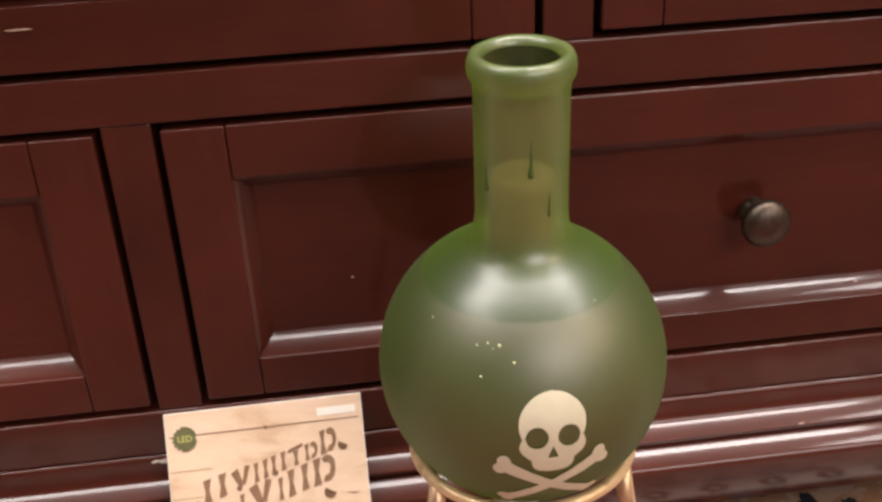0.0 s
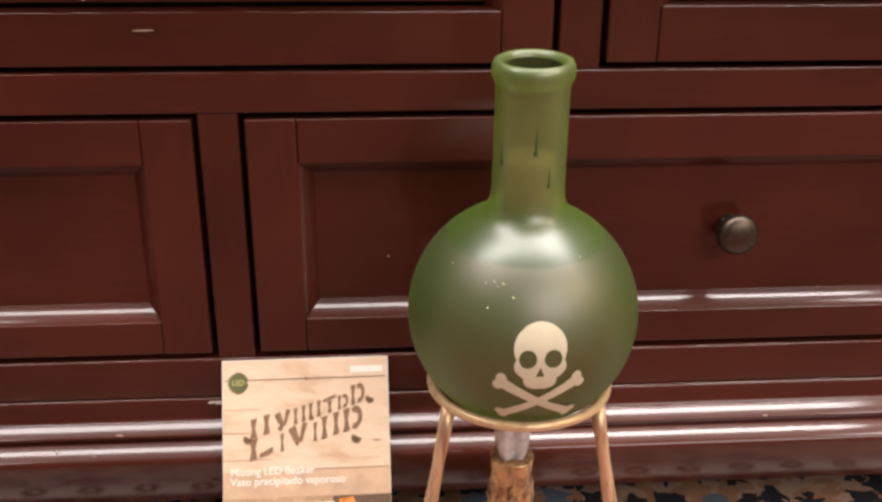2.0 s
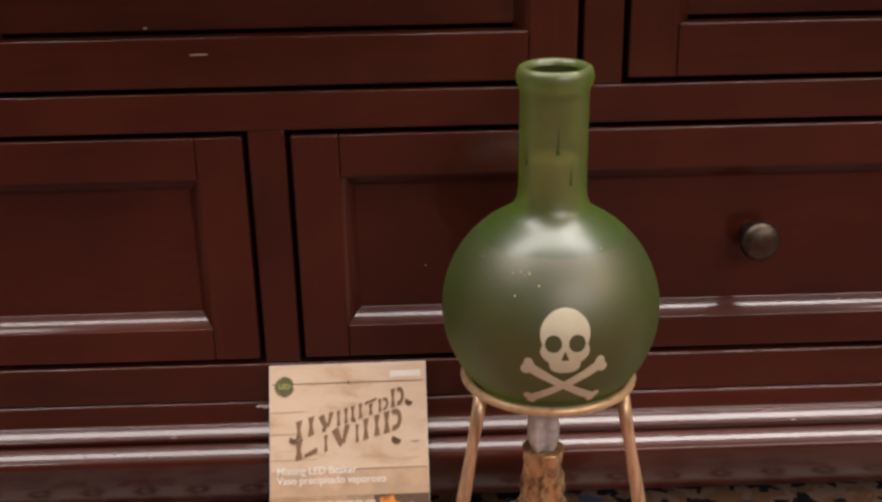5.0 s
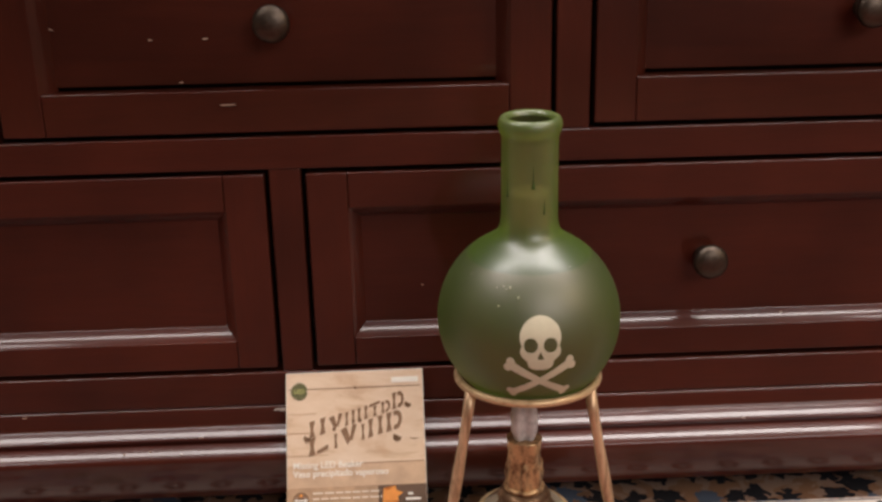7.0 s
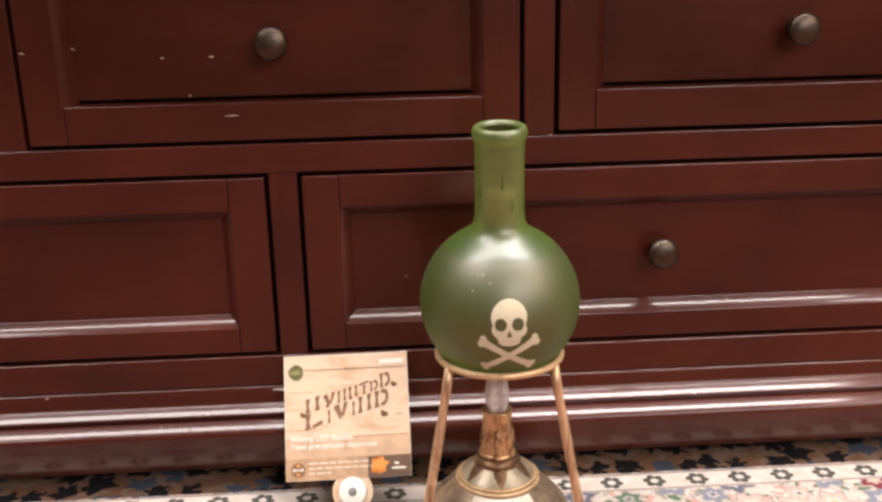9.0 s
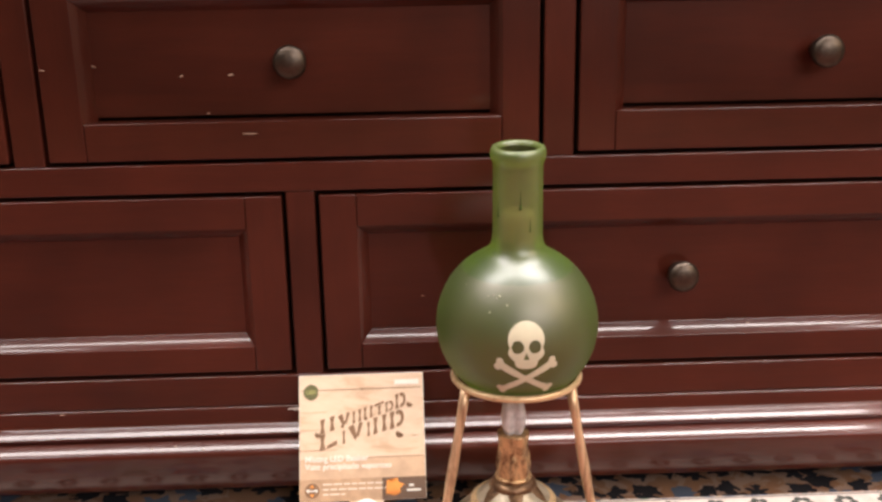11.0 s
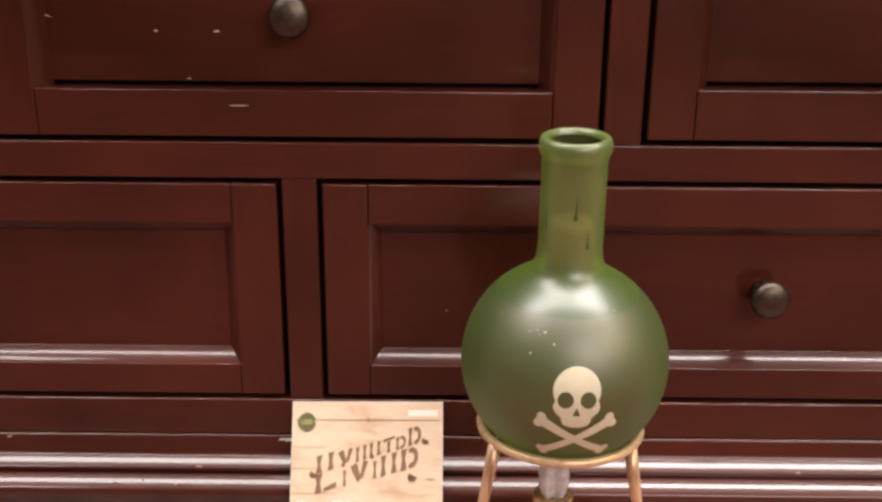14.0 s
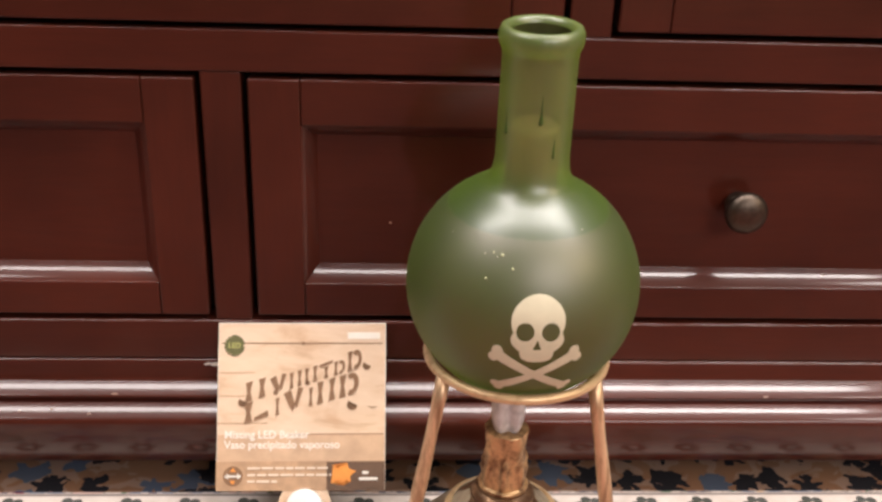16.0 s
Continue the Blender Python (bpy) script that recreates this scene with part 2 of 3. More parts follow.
def make_rug():
    """Cream woven rug with crowded dark, blue, pink and green blossoms and a border of rosettes."""
    m, nt, p = nodes_of("patterned_wool_rug")
    base = coords(nt)
    sep = nt.nodes.new("ShaderNodeSeparateXYZ")
    nt.links.new(base, sep.inputs[0])
    weave = noise_tex(nt, base, 900, 2, 0.5)
    warp = node(nt, "ShaderNodeTexNoise", Scale=55.0, Detail=4.0)
    nt.links.new(base, warp.inputs["Vector"])
    warped = nt.nodes.new("ShaderNodeVectorMath")
    warped.operation = "MULTIPLY_ADD"
    nt.links.new(warp.outputs["Color"], warped.inputs[0])
    warped.inputs[1].default_value = (0.030, 0.030, 0)
    nt.links.new(base, warped.inputs[2])

    def blossoms(scale, vec):
        w = node(nt, "ShaderNodeTexVoronoi", Scale=scale, Randomness=0.8)
        w.voronoi_dimensions = "2D"
        nt.links.new(vec, w.inputs["Vector"])
        return w.outputs["Distance"], w.outputs["Color"]

    def petals(vec, scale, reach, lobes, depth):
        """Lobed blossoms, one a cell: inside, heart, rim and a chance value for each."""
        w = node(nt, "ShaderNodeTexVoronoi", Scale=scale, Randomness=0.72)
        w.voronoi_dimensions = "2D"
        nt.links.new(vec, w.inputs["Vector"])
        off = nt.nodes.new("ShaderNodeVectorMath")
        off.operation = "SUBTRACT"
        nt.links.new(vec, off.inputs[0])
        nt.links.new(w.outputs["Position"], off.inputs[1])
        q = nt.nodes.new("ShaderNodeSeparateXYZ")
        nt.links.new(off.outputs[0], q.inputs[0])
        ang = math_node(nt, "ARCTAN2", q.outputs[1], q.outputs[0])
        chance = nt.nodes.new("ShaderNodeSeparateXYZ")
        nt.links.new(w.outputs["Color"], chance.inputs[0])
        spin = math_node(nt, "MULTIPLY_ADD", ang, lobes, math_node(nt, "MULTIPLY", chance.outputs[2], 6.0))
        edge = math_node(nt, "MULTIPLY", math_node(nt, "MULTIPLY_ADD", math_node(nt, "COSINE", spin), depth, 1.0), math_node(nt, "MULTIPLY_ADD", chance.outputs[1], 0.16, reach))
        ratio = math_node(nt, "DIVIDE", w.outputs["Distance"], edge)
        return ratio, chance

    def band_of(v, a, b):
        return math_node(nt, "MULTIPLY", math_node(nt, "GREATER_THAN", v, a), math_node(nt, "LESS_THAN", v, b))

    soft = nt.nodes.new("ShaderNodeVectorMath")
    soft.operation = "MULTIPLY_ADD"
    nt.links.new(warp.outputs["Color"], soft.inputs[0])
    soft.inputs[1].default_value = (0.007, 0.007, 0)
    nt.links.new(base, soft.inputs[2])
    ratio, chance = petals(soft.outputs[0], 24, 0.27, 6.0, 0.20)
    hue = nt.nodes.new("ShaderNodeValToRGB")
    hue.color_ramp.interpolation = "CONSTANT"
    stops = [(0.0, (0.13, 0.135, 0.18)), (0.24, (0.62, 0.42, 0.37)), (0.38, (0.12, 0.19, 0.14)), (0.54, (0.22, 0.24, 0.30)), (0.76, (0.56, 0.42, 0.35)), (0.86, (0.20, 0.04, 0.06))]
    while len(hue.color_ramp.elements) < len(stops):
        hue.color_ramp.elements.new(0.5)
    for e, (pos, col) in zip(hue.color_ramp.elements, stops):
        e.position, e.color = pos, (*col, 1)
    nt.links.new(chance.outputs[0], hue.inputs[0])
    cream = ramp(nt, noise_tex(nt, base, 60, 3), [(0.3, (0.52, 0.445, 0.390)), (0.7, (0.65, 0.580, 0.530))])
    # pale grey scrolling outlines and green leaves between the blossoms
    vine = noise_tex(nt, base, 30, 2, 0.5, 1.4)
    field = mix_color(nt, band_of(vine, 0.440, 0.472), cream, (0.30, 0.27, 0.25))
    field = mix_color(nt, band_of(vine, 0.515, 0.538), field, (0.36, 0.33, 0.31))
    d2, tint2 = blossoms(52, warped.outputs[0])
    field = mix_color(nt, math_node(nt, "LESS_THAN", d2, 0.22), field, mix_color(nt, math_node(nt, "GREATER_THAN", vine, 0.5), (0.12, 0.19, 0.13), (0.56, 0.33, 0.28)))
    field = mix_color(nt, math_node(nt, "LESS_THAN", ratio, 1.16), field, (0.34, 0.29, 0.27))
    field = mix_color(nt, math_node(nt, "LESS_THAN", ratio, 1.0), field, hue.outputs[0])
    field = mix_color(nt, math_node(nt, "LESS_THAN", ratio, 0.50), field, mix_color(nt, 0.55, hue.outputs[0], (0.72, 0.62, 0.55)))
    field = mix_color(nt, math_node(nt, "LESS_THAN", ratio, 0.24), field, mix_color(nt, math_node(nt, "GREATER_THAN", chance.outputs[1], 0.5), (0.16, 0.14, 0.18), (0.62, 0.44, 0.30)))
    # border stripe with a row of small dark rosettes, along x
    y = sep.outputs[1]
    stripe = band_of(y, 0.476, 0.510)
    u = math_node(nt, "SUBTRACT", math_node(nt, "FRACT", math_node(nt, "MULTIPLY", sep.outputs[0], 1 / 0.046)), 0.5)
    w = math_node(nt, "MULTIPLY", math_node(nt, "SUBTRACT", y, 0.493), 1 / 0.046)
    rr = math_node(nt, "SQRT", math_node(nt, "ADD", math_node(nt, "MULTIPLY", u, u), math_node(nt, "MULTIPLY", w, w)))
    ang = math_node(nt, "ARCTAN2", w, u)
    fold = math_node(nt, "SUBTRACT", math_node(nt, "PINGPONG", math_node(nt, "ADD", ang, 7.0), math.pi / 6), math.pi / 6)
    px = math_node(nt, "MULTIPLY_ADD", rr, math_node(nt, "COSINE", fold), -0.175)
    py = math_node(nt, "MULTIPLY", rr, math_node(nt, "SINE", fold))
    ring = math_node(nt, "LESS_THAN", math_node(nt, "ADD", math_node(nt, "MULTIPLY", px, px), math_node(nt, "MULTIPLY", py, py)), 0.0085)
    band = mix_color(nt, ring, cream, mix_color(nt, noise_tex(nt, base, 34, 1), (0.045, 0.05, 0.035), (0.10, 0.10, 0.10)))
    rim = math_node(nt, "LESS_THAN", math_node(nt, "ABSOLUTE", math_node(nt, "SUBTRACT", math_node(nt, "ABSOLUTE", math_node(nt, "SUBTRACT", y, 0.493)), 0.0150)), 0.0013)
    band = mix_color(nt, rim, band, (0.24, 0.20, 0.19))
    field = mix_color(nt, stripe, field, band)
    # outermost border: navy and blue shapes on a tan ground, darkened as in the base's shadow
    edge_ratio, edge_chance = petals(warped.outputs[0], 30, 0.34, 5.0, 0.25)
    outer = mix_color(nt, math_node(nt, "GREATER_THAN", vine, 0.52), (0.27, 0.145, 0.085), (0.32, 0.21, 0.16))
    outer = mix_color(nt, math_node(nt, "LESS_THAN", edge_ratio, 1.0), outer, mix_color(nt, math_node(nt, "GREATER_THAN", edge_chance.outputs[0], 0.68), (0.014, 0.015, 0.022), (0.09, 0.12, 0.18)))
    field = mix_color(nt, math_node(nt, "GREATER_THAN", y, 0.512), field, outer)
    # the red middle of the rug
    middle = mix_color(nt, math_node(nt, "LESS_THAN", ratio, 1.0), ramp(nt, noise_tex(nt, base, 60, 3), [(0.3, (0.25, 0.082, 0.062)), (0.7, (0.34, 0.118, 0.090))]), mix_color(nt, 0.75, hue.outputs[0], (0.20, 0.070, 0.056)))
    field = mix_color(nt, math_node(nt, "LESS_THAN", y, 0.34), field, middle)
    field = mix_color(nt, math_node(nt, "MULTIPLY", weave, 0.5), field, mix_color(nt, 0.5, field, (0.05, 0.04, 0.03)))
    nt.links.new(field, p.inputs["Base Color"])
    p.inputs["Roughness"].default_value = 0.95
    p.inputs["Specular IOR Level"].default_value = 0.1
    bump(nt, p, weave, 0.8, 0.0015)
    return m


RUG = make_rug()

# ---- building helpers ----


def mesh_of(bm, name, material, smooth=False):
    me = bpy.data.meshes.new(name)
    bmesh.ops.recalc_face_normals(bm, faces=bm.faces)
    bm.to_mesh(me)
    bm.free()
    me.materials.append(material)
    if smooth == "bevel":
        me.polygons.foreach_set("use_smooth", [max(abs(c) for c in f.normal) < 0.999 for f in me.polygons])
    elif smooth:
        me.polygons.foreach_set("use_smooth", [len(f.vertices) < 24 for f in me.polygons])
    return me


def part(name, bm, material, parent=None, label="", smooth=False):
    ob = new(name, mesh_of(bm, name, material, smooth))
    ob.parent = parent
    return tagged(ob, label)


def box(x0, x1, y0, y1, z0, z1, bevel=0.0, segments=4):
    bm = bmesh.new()
    bmesh.ops.create_cube(bm, size=1.0)
    for v in bm.verts:
        v.co = ((x0 + x1) / 2 + v.co.x * (x1 - x0), (y0 + y1) / 2 + v.co.y * (y1 - y0), (z0 + z1) / 2 + v.co.z * (z1 - z0))
    if bevel:
        bmesh.ops.bevel(bm, geom=list(bm.edges), offset=bevel, segments=segments, affect="EDGES", profile=0.5)
    return bm


def lathe(profile, segments=48, m=Matrix(), closed=False):
    """A turned form round z from (radius, height) pairs."""
    bm = bmesh.new()
    rings = []
    for r, z in profile:
        if r < 1e-6:
            rings.append([bm.verts.new(m @ Vector((0, 0, z)))])
        else:
            rings.append([bm.verts.new(m @ Vector((r * math.cos(a), r * math.sin(a), z))) for a in (2 * math.pi * i / segments for i in range(segments))])
    pairs = list(zip(rings, rings[1:]))
    if closed:
        pairs.append((rings[-1], rings[0]))
    for a, b in pairs:
        for i in range(segments):
            j = (i + 1) % segments
            quad = [a[i % len(a)], a[j % len(a)], b[j % len(b)], b[i % len(b)]]
            quad = list(dict.fromkeys(quad))
            if len(quad) > 2:
                bm.faces.new(quad)
    return bm


def extrude_x(profile, x0, x1):
    """A closed (y, z) outline drawn out along x."""
    bm = bmesh.new()
    a = [bm.verts.new((x0, y, z)) for y, z in profile]
    b = [bm.verts.new((x1, y, z)) for y, z in profile]
    n = len(profile)
    for i in range(n):
        bm.faces.new((a[i], a[(i + 1) % n], b[(i + 1) % n], b[i]))
    bm.faces.new([bm.verts.new(v.co) for v in a])
    bm.faces.new([bm.verts.new(v.co) for v in b[::-1]])
    return bm


def tube(points, radii, segments=14):
    """A round bar along points."""
    bm = bmesh.new()
    rings = []
    pts = [Vector(p) for p in points]
    for i, p in enumerate(pts):
        d = (pts[min(i + 1, len(pts) - 1)] - pts[max(i - 1, 0)]).normalized()
        side = d.cross(Vector((0, 1, 0.01))).normalized()
        up = side.cross(d)
        rings.append([bm.verts.new(p + radii[i] * (side * math.cos(t) + up * math.sin(t))) for t in (2 * math.pi * k / segments for k in range(segments))])
    for a, b in zip(rings, rings[1:]):
        for k in range(segments):
            j = (k + 1) % segments
            bm.faces.new((a[k], a[j], b[j], b[k]))
    bm.faces.new(rings[0])
    bm.faces.new(rings[-1][::-1])
    return bm


def flat(outline, m, depth):
    """A thin plate from a 2D outline, set into place by m."""
    bm = bmesh.new()
    a = [bm.verts.new(m @ Vector((x, y, 0))) for x, y in outline]
    b = [bm.verts.new(m @ Vector((x, y, depth))) for x, y in outline]
    n = len(a)
    bm.faces.new(a[::-1])
    bm.faces.new(b)
    for i in range(n):
        bm.faces.new((a[i], a[(i + 1) % n], b[(i + 1) % n], b[i]))
    bmesh.ops.triangulate(bm, faces=[f for f in bm.faces if len(f.verts) > 4])
    return bm


def empty(name, at=(0, 0, 0)):
    ob = new(name)
    ob.empty_display_size = 0.02
    ob.matrix_world = Matrix.Translation(at)
    return ob


# ---- room ----
FRONT = 0.536


def room():
    def slab(name, label, dims, material):
        ob = part(name, box(*dims), material)
        return tagged(ob, label, name.split("_")[0], kind="structure")
    slab("floor", "brown wooden floor under the rug", (-2.6, 2.6, -3.6, 1.06, -0.11, -0.01), BOARDS)
    slab("wall_north", "plain pale wall behind the dresser", (-2.6, 2.6, 1.06, 1.16, -0.01, 2.44), WALL_PAINT)
    slab("wall_south", "plain pale wall across the room", (-2.6, 2.6, -3.7, -3.6, -0.01, 2.44), WALL_PAINT)
    slab("wall_west", "plain pale side wall", (-2.7, -2.6, -3.7, 1.16, -0.01, 2.44), WALL_PAINT)
    slab("wall_east", "plain pale side wall", (2.6, 2.7, -3.7, 1.16, -0.01, 2.44), WALL_PAINT)
    slab("ceiling", "plain white ceiling", (-2.7, 2.7, -3.7, 1.16, 2.44, 2.54), CEILING_PAINT)


room()
rug = part("rug", box(-1.5, 1.7, -1.6, 0.95, -0.01, 0.0, 0.003), RUG)
tagged(rug, "cream bordered floral wool rug with a red field", "rug")

# ---- dresser ----
MID = -0.1235                       # the dresser's middle
TOP_ROW = (0.367, 0.560)            # heights of the upper drawers
LOW_ROW = (0.1445, 0.338)           # heights of the lower drawers
GAP = 0.0092
SUNK = 0.0149                       # how deep the panels lie behind the frames


def knob(parent, x, y, z):
    holder = lathe([(0.0, 0.0), (0.0095, 0.0), (0.0098, 0.002), (0.0075, 0.004), (0.0062, 0.008), (0.0066, 0.012), (0.0100, 0.0145), (0.0140, 0.0165),
                    (0.0157, 0.0195), (0.0160, 0.0222), (0.0152, 0.0248), (0.0128, 0.0272), (0.0085, 0.0290), (0.0040, 0.0298), (0.0, 0.0300)], 40, pose(x, y, z, 90))
    return part("knob", holder, PEWTER, parent, "round dark pewter knob", True)


def wedge_frame(x0, x1, z0, z1, y_out, y_in, w, low):
    """Four mitred sloping mouldings inside a frame, each with a rounded face."""
    steps = [(k / 14, (0.78 * k / 14 + 0.575 * (k / 14) ** 2) / 1.355) for k in range(15)]
    out = []
    for side in range(4):
        bm = bmesh.new()
        rows = []
        for s, d in steps:
            i, y = w * s, y_out + (y_in - y_out) * d
            a, b, c, e = x0 + i, x1 - i, z0 + low * s, z1 - i
            ends = [((a, y, c), (b, y, c)), ((b, y, c), (b, y, e)), ((b, y, e), (a, y, e)), ((a, y, e), (a, y, c))][side]
            rows.append([bm.verts.new(q) for q in ends])
        back = [bm.verts.new((v.co.x, y_in + 0.004, v.co.z)) for v in rows[0]]
        last = [bm.verts.new((v.co.x, y_in + 0.004, v.co.z)) for v in rows[-1]]
        rows = [back] + rows + [last]
        for p, q in zip(rows, rows[1:]):
            bm.faces.new((p[0], p[1], q[1], q[0]))
        bm.faces.new((rows[0][0], rows[0][1], rows[-1][1], rows[-1][0]))
        bm.faces.new([r[0] for r in rows])
        bm.faces.new([r[1] for r in rows])
        out.append(bm)
    return out


def drawer(x0, x1, z0, z1, label, rb, low):
    """A framed drawer front: two full-height stiles, two rails, sloping mouldings, a sunk panel and one knob; low is the bottom moulding's height."""
    d = empty("drawer", ((x0 + x1) / 2, FRONT, z0))
    inv = Matrix.Translation(-d.location)
    y0, y1, e = FRONT - 0.0006, FRONT + 0.024, 0.0013
    sw, rt, mw, deep = 0.036, 0.033, 0.0110, SUNK
    groove = 0.003 if low > 0.006 else -0.0032      # an open groove under the upper panels, added to give their dark shade line
    x0, x1, z0, z1 = x0 + GAP / 2, x1 - GAP / 2, z0 + GAP / 2, z1 - GAP / 2

    def put(name, bm, mat, text="", smooth=False):
        bmesh.ops.transform(bm, matrix=inv, verts=bm.verts)
        return part(name, bm, mat, d, text, smooth)
    put("stile", box(x0, x0 + sw, y0, y1, z0, z1, e), WOOD_V, "", "bevel")
    put("stile", box(x1 - sw, x1, y0, y1, z0, z1, e), WOOD_V, "", "bevel")
    put("rail", box(x0 + sw + 0.0004, x1 - sw - 0.0004, y0 + 0.0002, y1, z0, z0 + rb, e), WOOD_H, "", "bevel")
    put("rail", box(x0 + sw + 0.0004, x1 - sw - 0.0004, y0 + 0.0002, y1, z1 - rt, z1, e), WOOD_H, "", "bevel")
    for k, bm in enumerate(wedge_frame(x0 + sw - 0.0006, x1 - sw + 0.0006, z0 + rb - 0.0006, z1 - rt + 0.0006, y0 + (0.0012 if low > 0.006 else 0.0004), y0 + deep, mw, low)):
        put("moulding", bm, (WOOD_H, WOOD_V)[k % 2])
    put("panel", box(x0 + sw + mw - 0.003, x1 - sw - mw + 0.003, y0 + deep, y1, z0 + rb + low - groove, z1 - rt - mw + 0.003), WOOD_H)
    knob(d, 0, deep, (z1 + z0) / 2 - d.location.z)
    return tagged(d, label, "drawer", "dresser drawers")


def base_profile():
    """The outline of the moulded base: nose, cove, broad bead, quirk, ogee and a plinth face that curls under."""
    d, z, out = 0.0003, 0.1105, [(0.030, 0.1105), (0.0, 0.1105)]

    def arc(t0, t1, r, n=8):
        nonlocal d, z
        for k in range(n):
            a = radians(t0 + (t1 - t0) * (k + 0.5) / n)
            step = abs(radians(t1 - t0)) * r / n
            d, z = d + math.sin(a) * step, z - math.cos(a) * step
            out.append((-d, z))
    arc(88, 4, 0.0026)
    arc(2, 6, 0.155, 4)
    arc(6, 42, 0.0080, 10)
    arc(62, 53, 0.078, 14)
    arc(50, -70, 0.0016, 8)
    d, z = d - 0.0028, z - 0.0006
    out.append((-d, z))
    d, z = d + 0.0002, z - 0.0018
    out.append((-d, z))
    arc(70, 60, 0.052, 8)
    arc(60, 52, 0.056, 8)
    arc(48, 2, 0.0068, 10)
    arc(2, -34, 0.068, 14)
    arc(-36, -70, 0.016, 8)
    out.append((0.030, z))
    return out


def dresser():
    d = empty("dresser", (MID, FRONT, 0))
    inv = Matrix.Translation(-d.location)

    def put(name, bm, mat, text="", smooth=False):
        bmesh.ops.transform(bm, matrix=inv, verts=bm.verts)
        return part(name, bm, mat, d, text, smooth)
    L, R, e = MID - 0.797, MID + 0.797, 0.0014
    # carcass block, coloured as the shade seen through the gaps
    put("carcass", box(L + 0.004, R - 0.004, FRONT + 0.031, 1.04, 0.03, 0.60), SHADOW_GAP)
    put("side_panel", box(L, L + 0.02, FRONT + 0.02, 1.04, 0.03, 0.60, e), WOOD_V)
    put("side_panel", box(R - 0.02, R, FRONT + 0.02, 1.04, 0.03, 0.60, e), WOOD_V)
    put("top", box(L - 0.02, R + 0.02, FRONT - 0.025, 1.05, 0.60, 0.63, 0.004), WOOD_H)
    put("post", box(L, L + 0.0425, FRONT, FRONT + 0.024, 0.107, 0.60, e), WOOD_V)
    put("post", box(R - 0.0425, R, FRONT, FRONT + 0.024, 0.107, 0.60, e), WOOD_V)
    a, b = L + 0.0425, R - 0.0425
    put("frame_rail", box(a, b, FRONT, FRONT + 0.024, TOP_ROW[1], 0.60, e), WOOD_H)
    put("frame_rail", box(a, b, FRONT, FRONT + 0.024, LOW_ROW[1], TOP_ROW[0], e), WOOD_H, "", "bevel")
    put("frame_rail", box(a, b, FRONT - 0.0015, FRONT + 0.024, 0.1107, LOW_ROW[0], 0.002), WOOD_H, "", "bevel")
    for x in (-0.380, 0.133):
        put("divider", box(x - 0.0148, x + 0.0148, FRONT + 0.0003, FRONT + 0.024, TOP_ROW[0], TOP_ROW[1], e), WOOD_V, "", "bevel")
    put("divider", box(-0.136, -0.108, FRONT + 0.0003, FRONT + 0.024, LOW_ROW[0], LOW_ROW[1], e), WOOD_V, "", "bevel")
    # moulded base: ledge, cove, bead, quirk, ogee, plinth face with an undercut foot
    prof = base_profile()
    put("base_moulding", extrude_x([(FRONT + y, z) for y, z in prof], L - 0.01, R + 0.01), WOOD_H, "", True)
    # matt board, painted near black for the shade below the base
    put("toe_board", box(L + 0.01, R - 0.01, FRONT + 0.036, FRONT + 0.056, 0.0, 0.0290), TOE, "matt board under the base, coloured as the recess shade")
    tagged(d, "dark cherry dresser frame with a moulded base standing on the rug", "dresser")
    return d


dresser()
thirds = [(MID - 0.7545, -0.3948), (-0.3652, 0.1182), (0.1478, MID + 0.7545)]
for (x0, x1), low in zip(thirds, (0.0150, 0.0145, 0.0175)):
    drawer(x0, x1, *TOP_ROW, "closed dark cherry drawer with a sunk panel and pewter knob", 0.0220 + low, 0.0015)
for x0, x1 in ((MID - 0.7545, -0.136), (-0.108, MID + 0.7545)):
    drawer(x0, x1, *LOW_ROW, "closed wide cherry drawer low in the dresser with one knob", 0.0275, 0.0110)

# ---- flask ----
CENTRE, BULB = Vector((0.0775, 0.401, 0.2457)), 0.0708
LEAN_FLASK = pose(*CENTRE, 4.4, -0.3, 0)


def flask_profile():
    r = BULB
    out = [(0.0, -r)]
    for k in range(1, 34):
        a = -90 + k * (156 / 33)
        out.append((r * math.cos(radians(a)), r * math.sin(radians(a))))
    out = [q for q in out if q[1] < 0.0615 or q[0] > 0.0345]
    out += [(0.0325, 0.0632), (0.0278, 0.0662), (0.0243, 0.0700), (0.0222, 0.0750), (0.0213, 0.0820), (0.0211, 0.0950), (0.0210, 0.1180), (0.0209, 0.1400), (0.0211, 0.1440), (0.0218, 0.1462),
            (0.0229, 0.1482), (0.0234, 0.1514), (0.0231, 0.1548), (0.0220, 0.1573), (0.0200, 0.1583), (0.0178, 0.1573), (0.0164, 0.1546), (0.0168, 0.1500), (0.0185, 0.1450)]
    return out


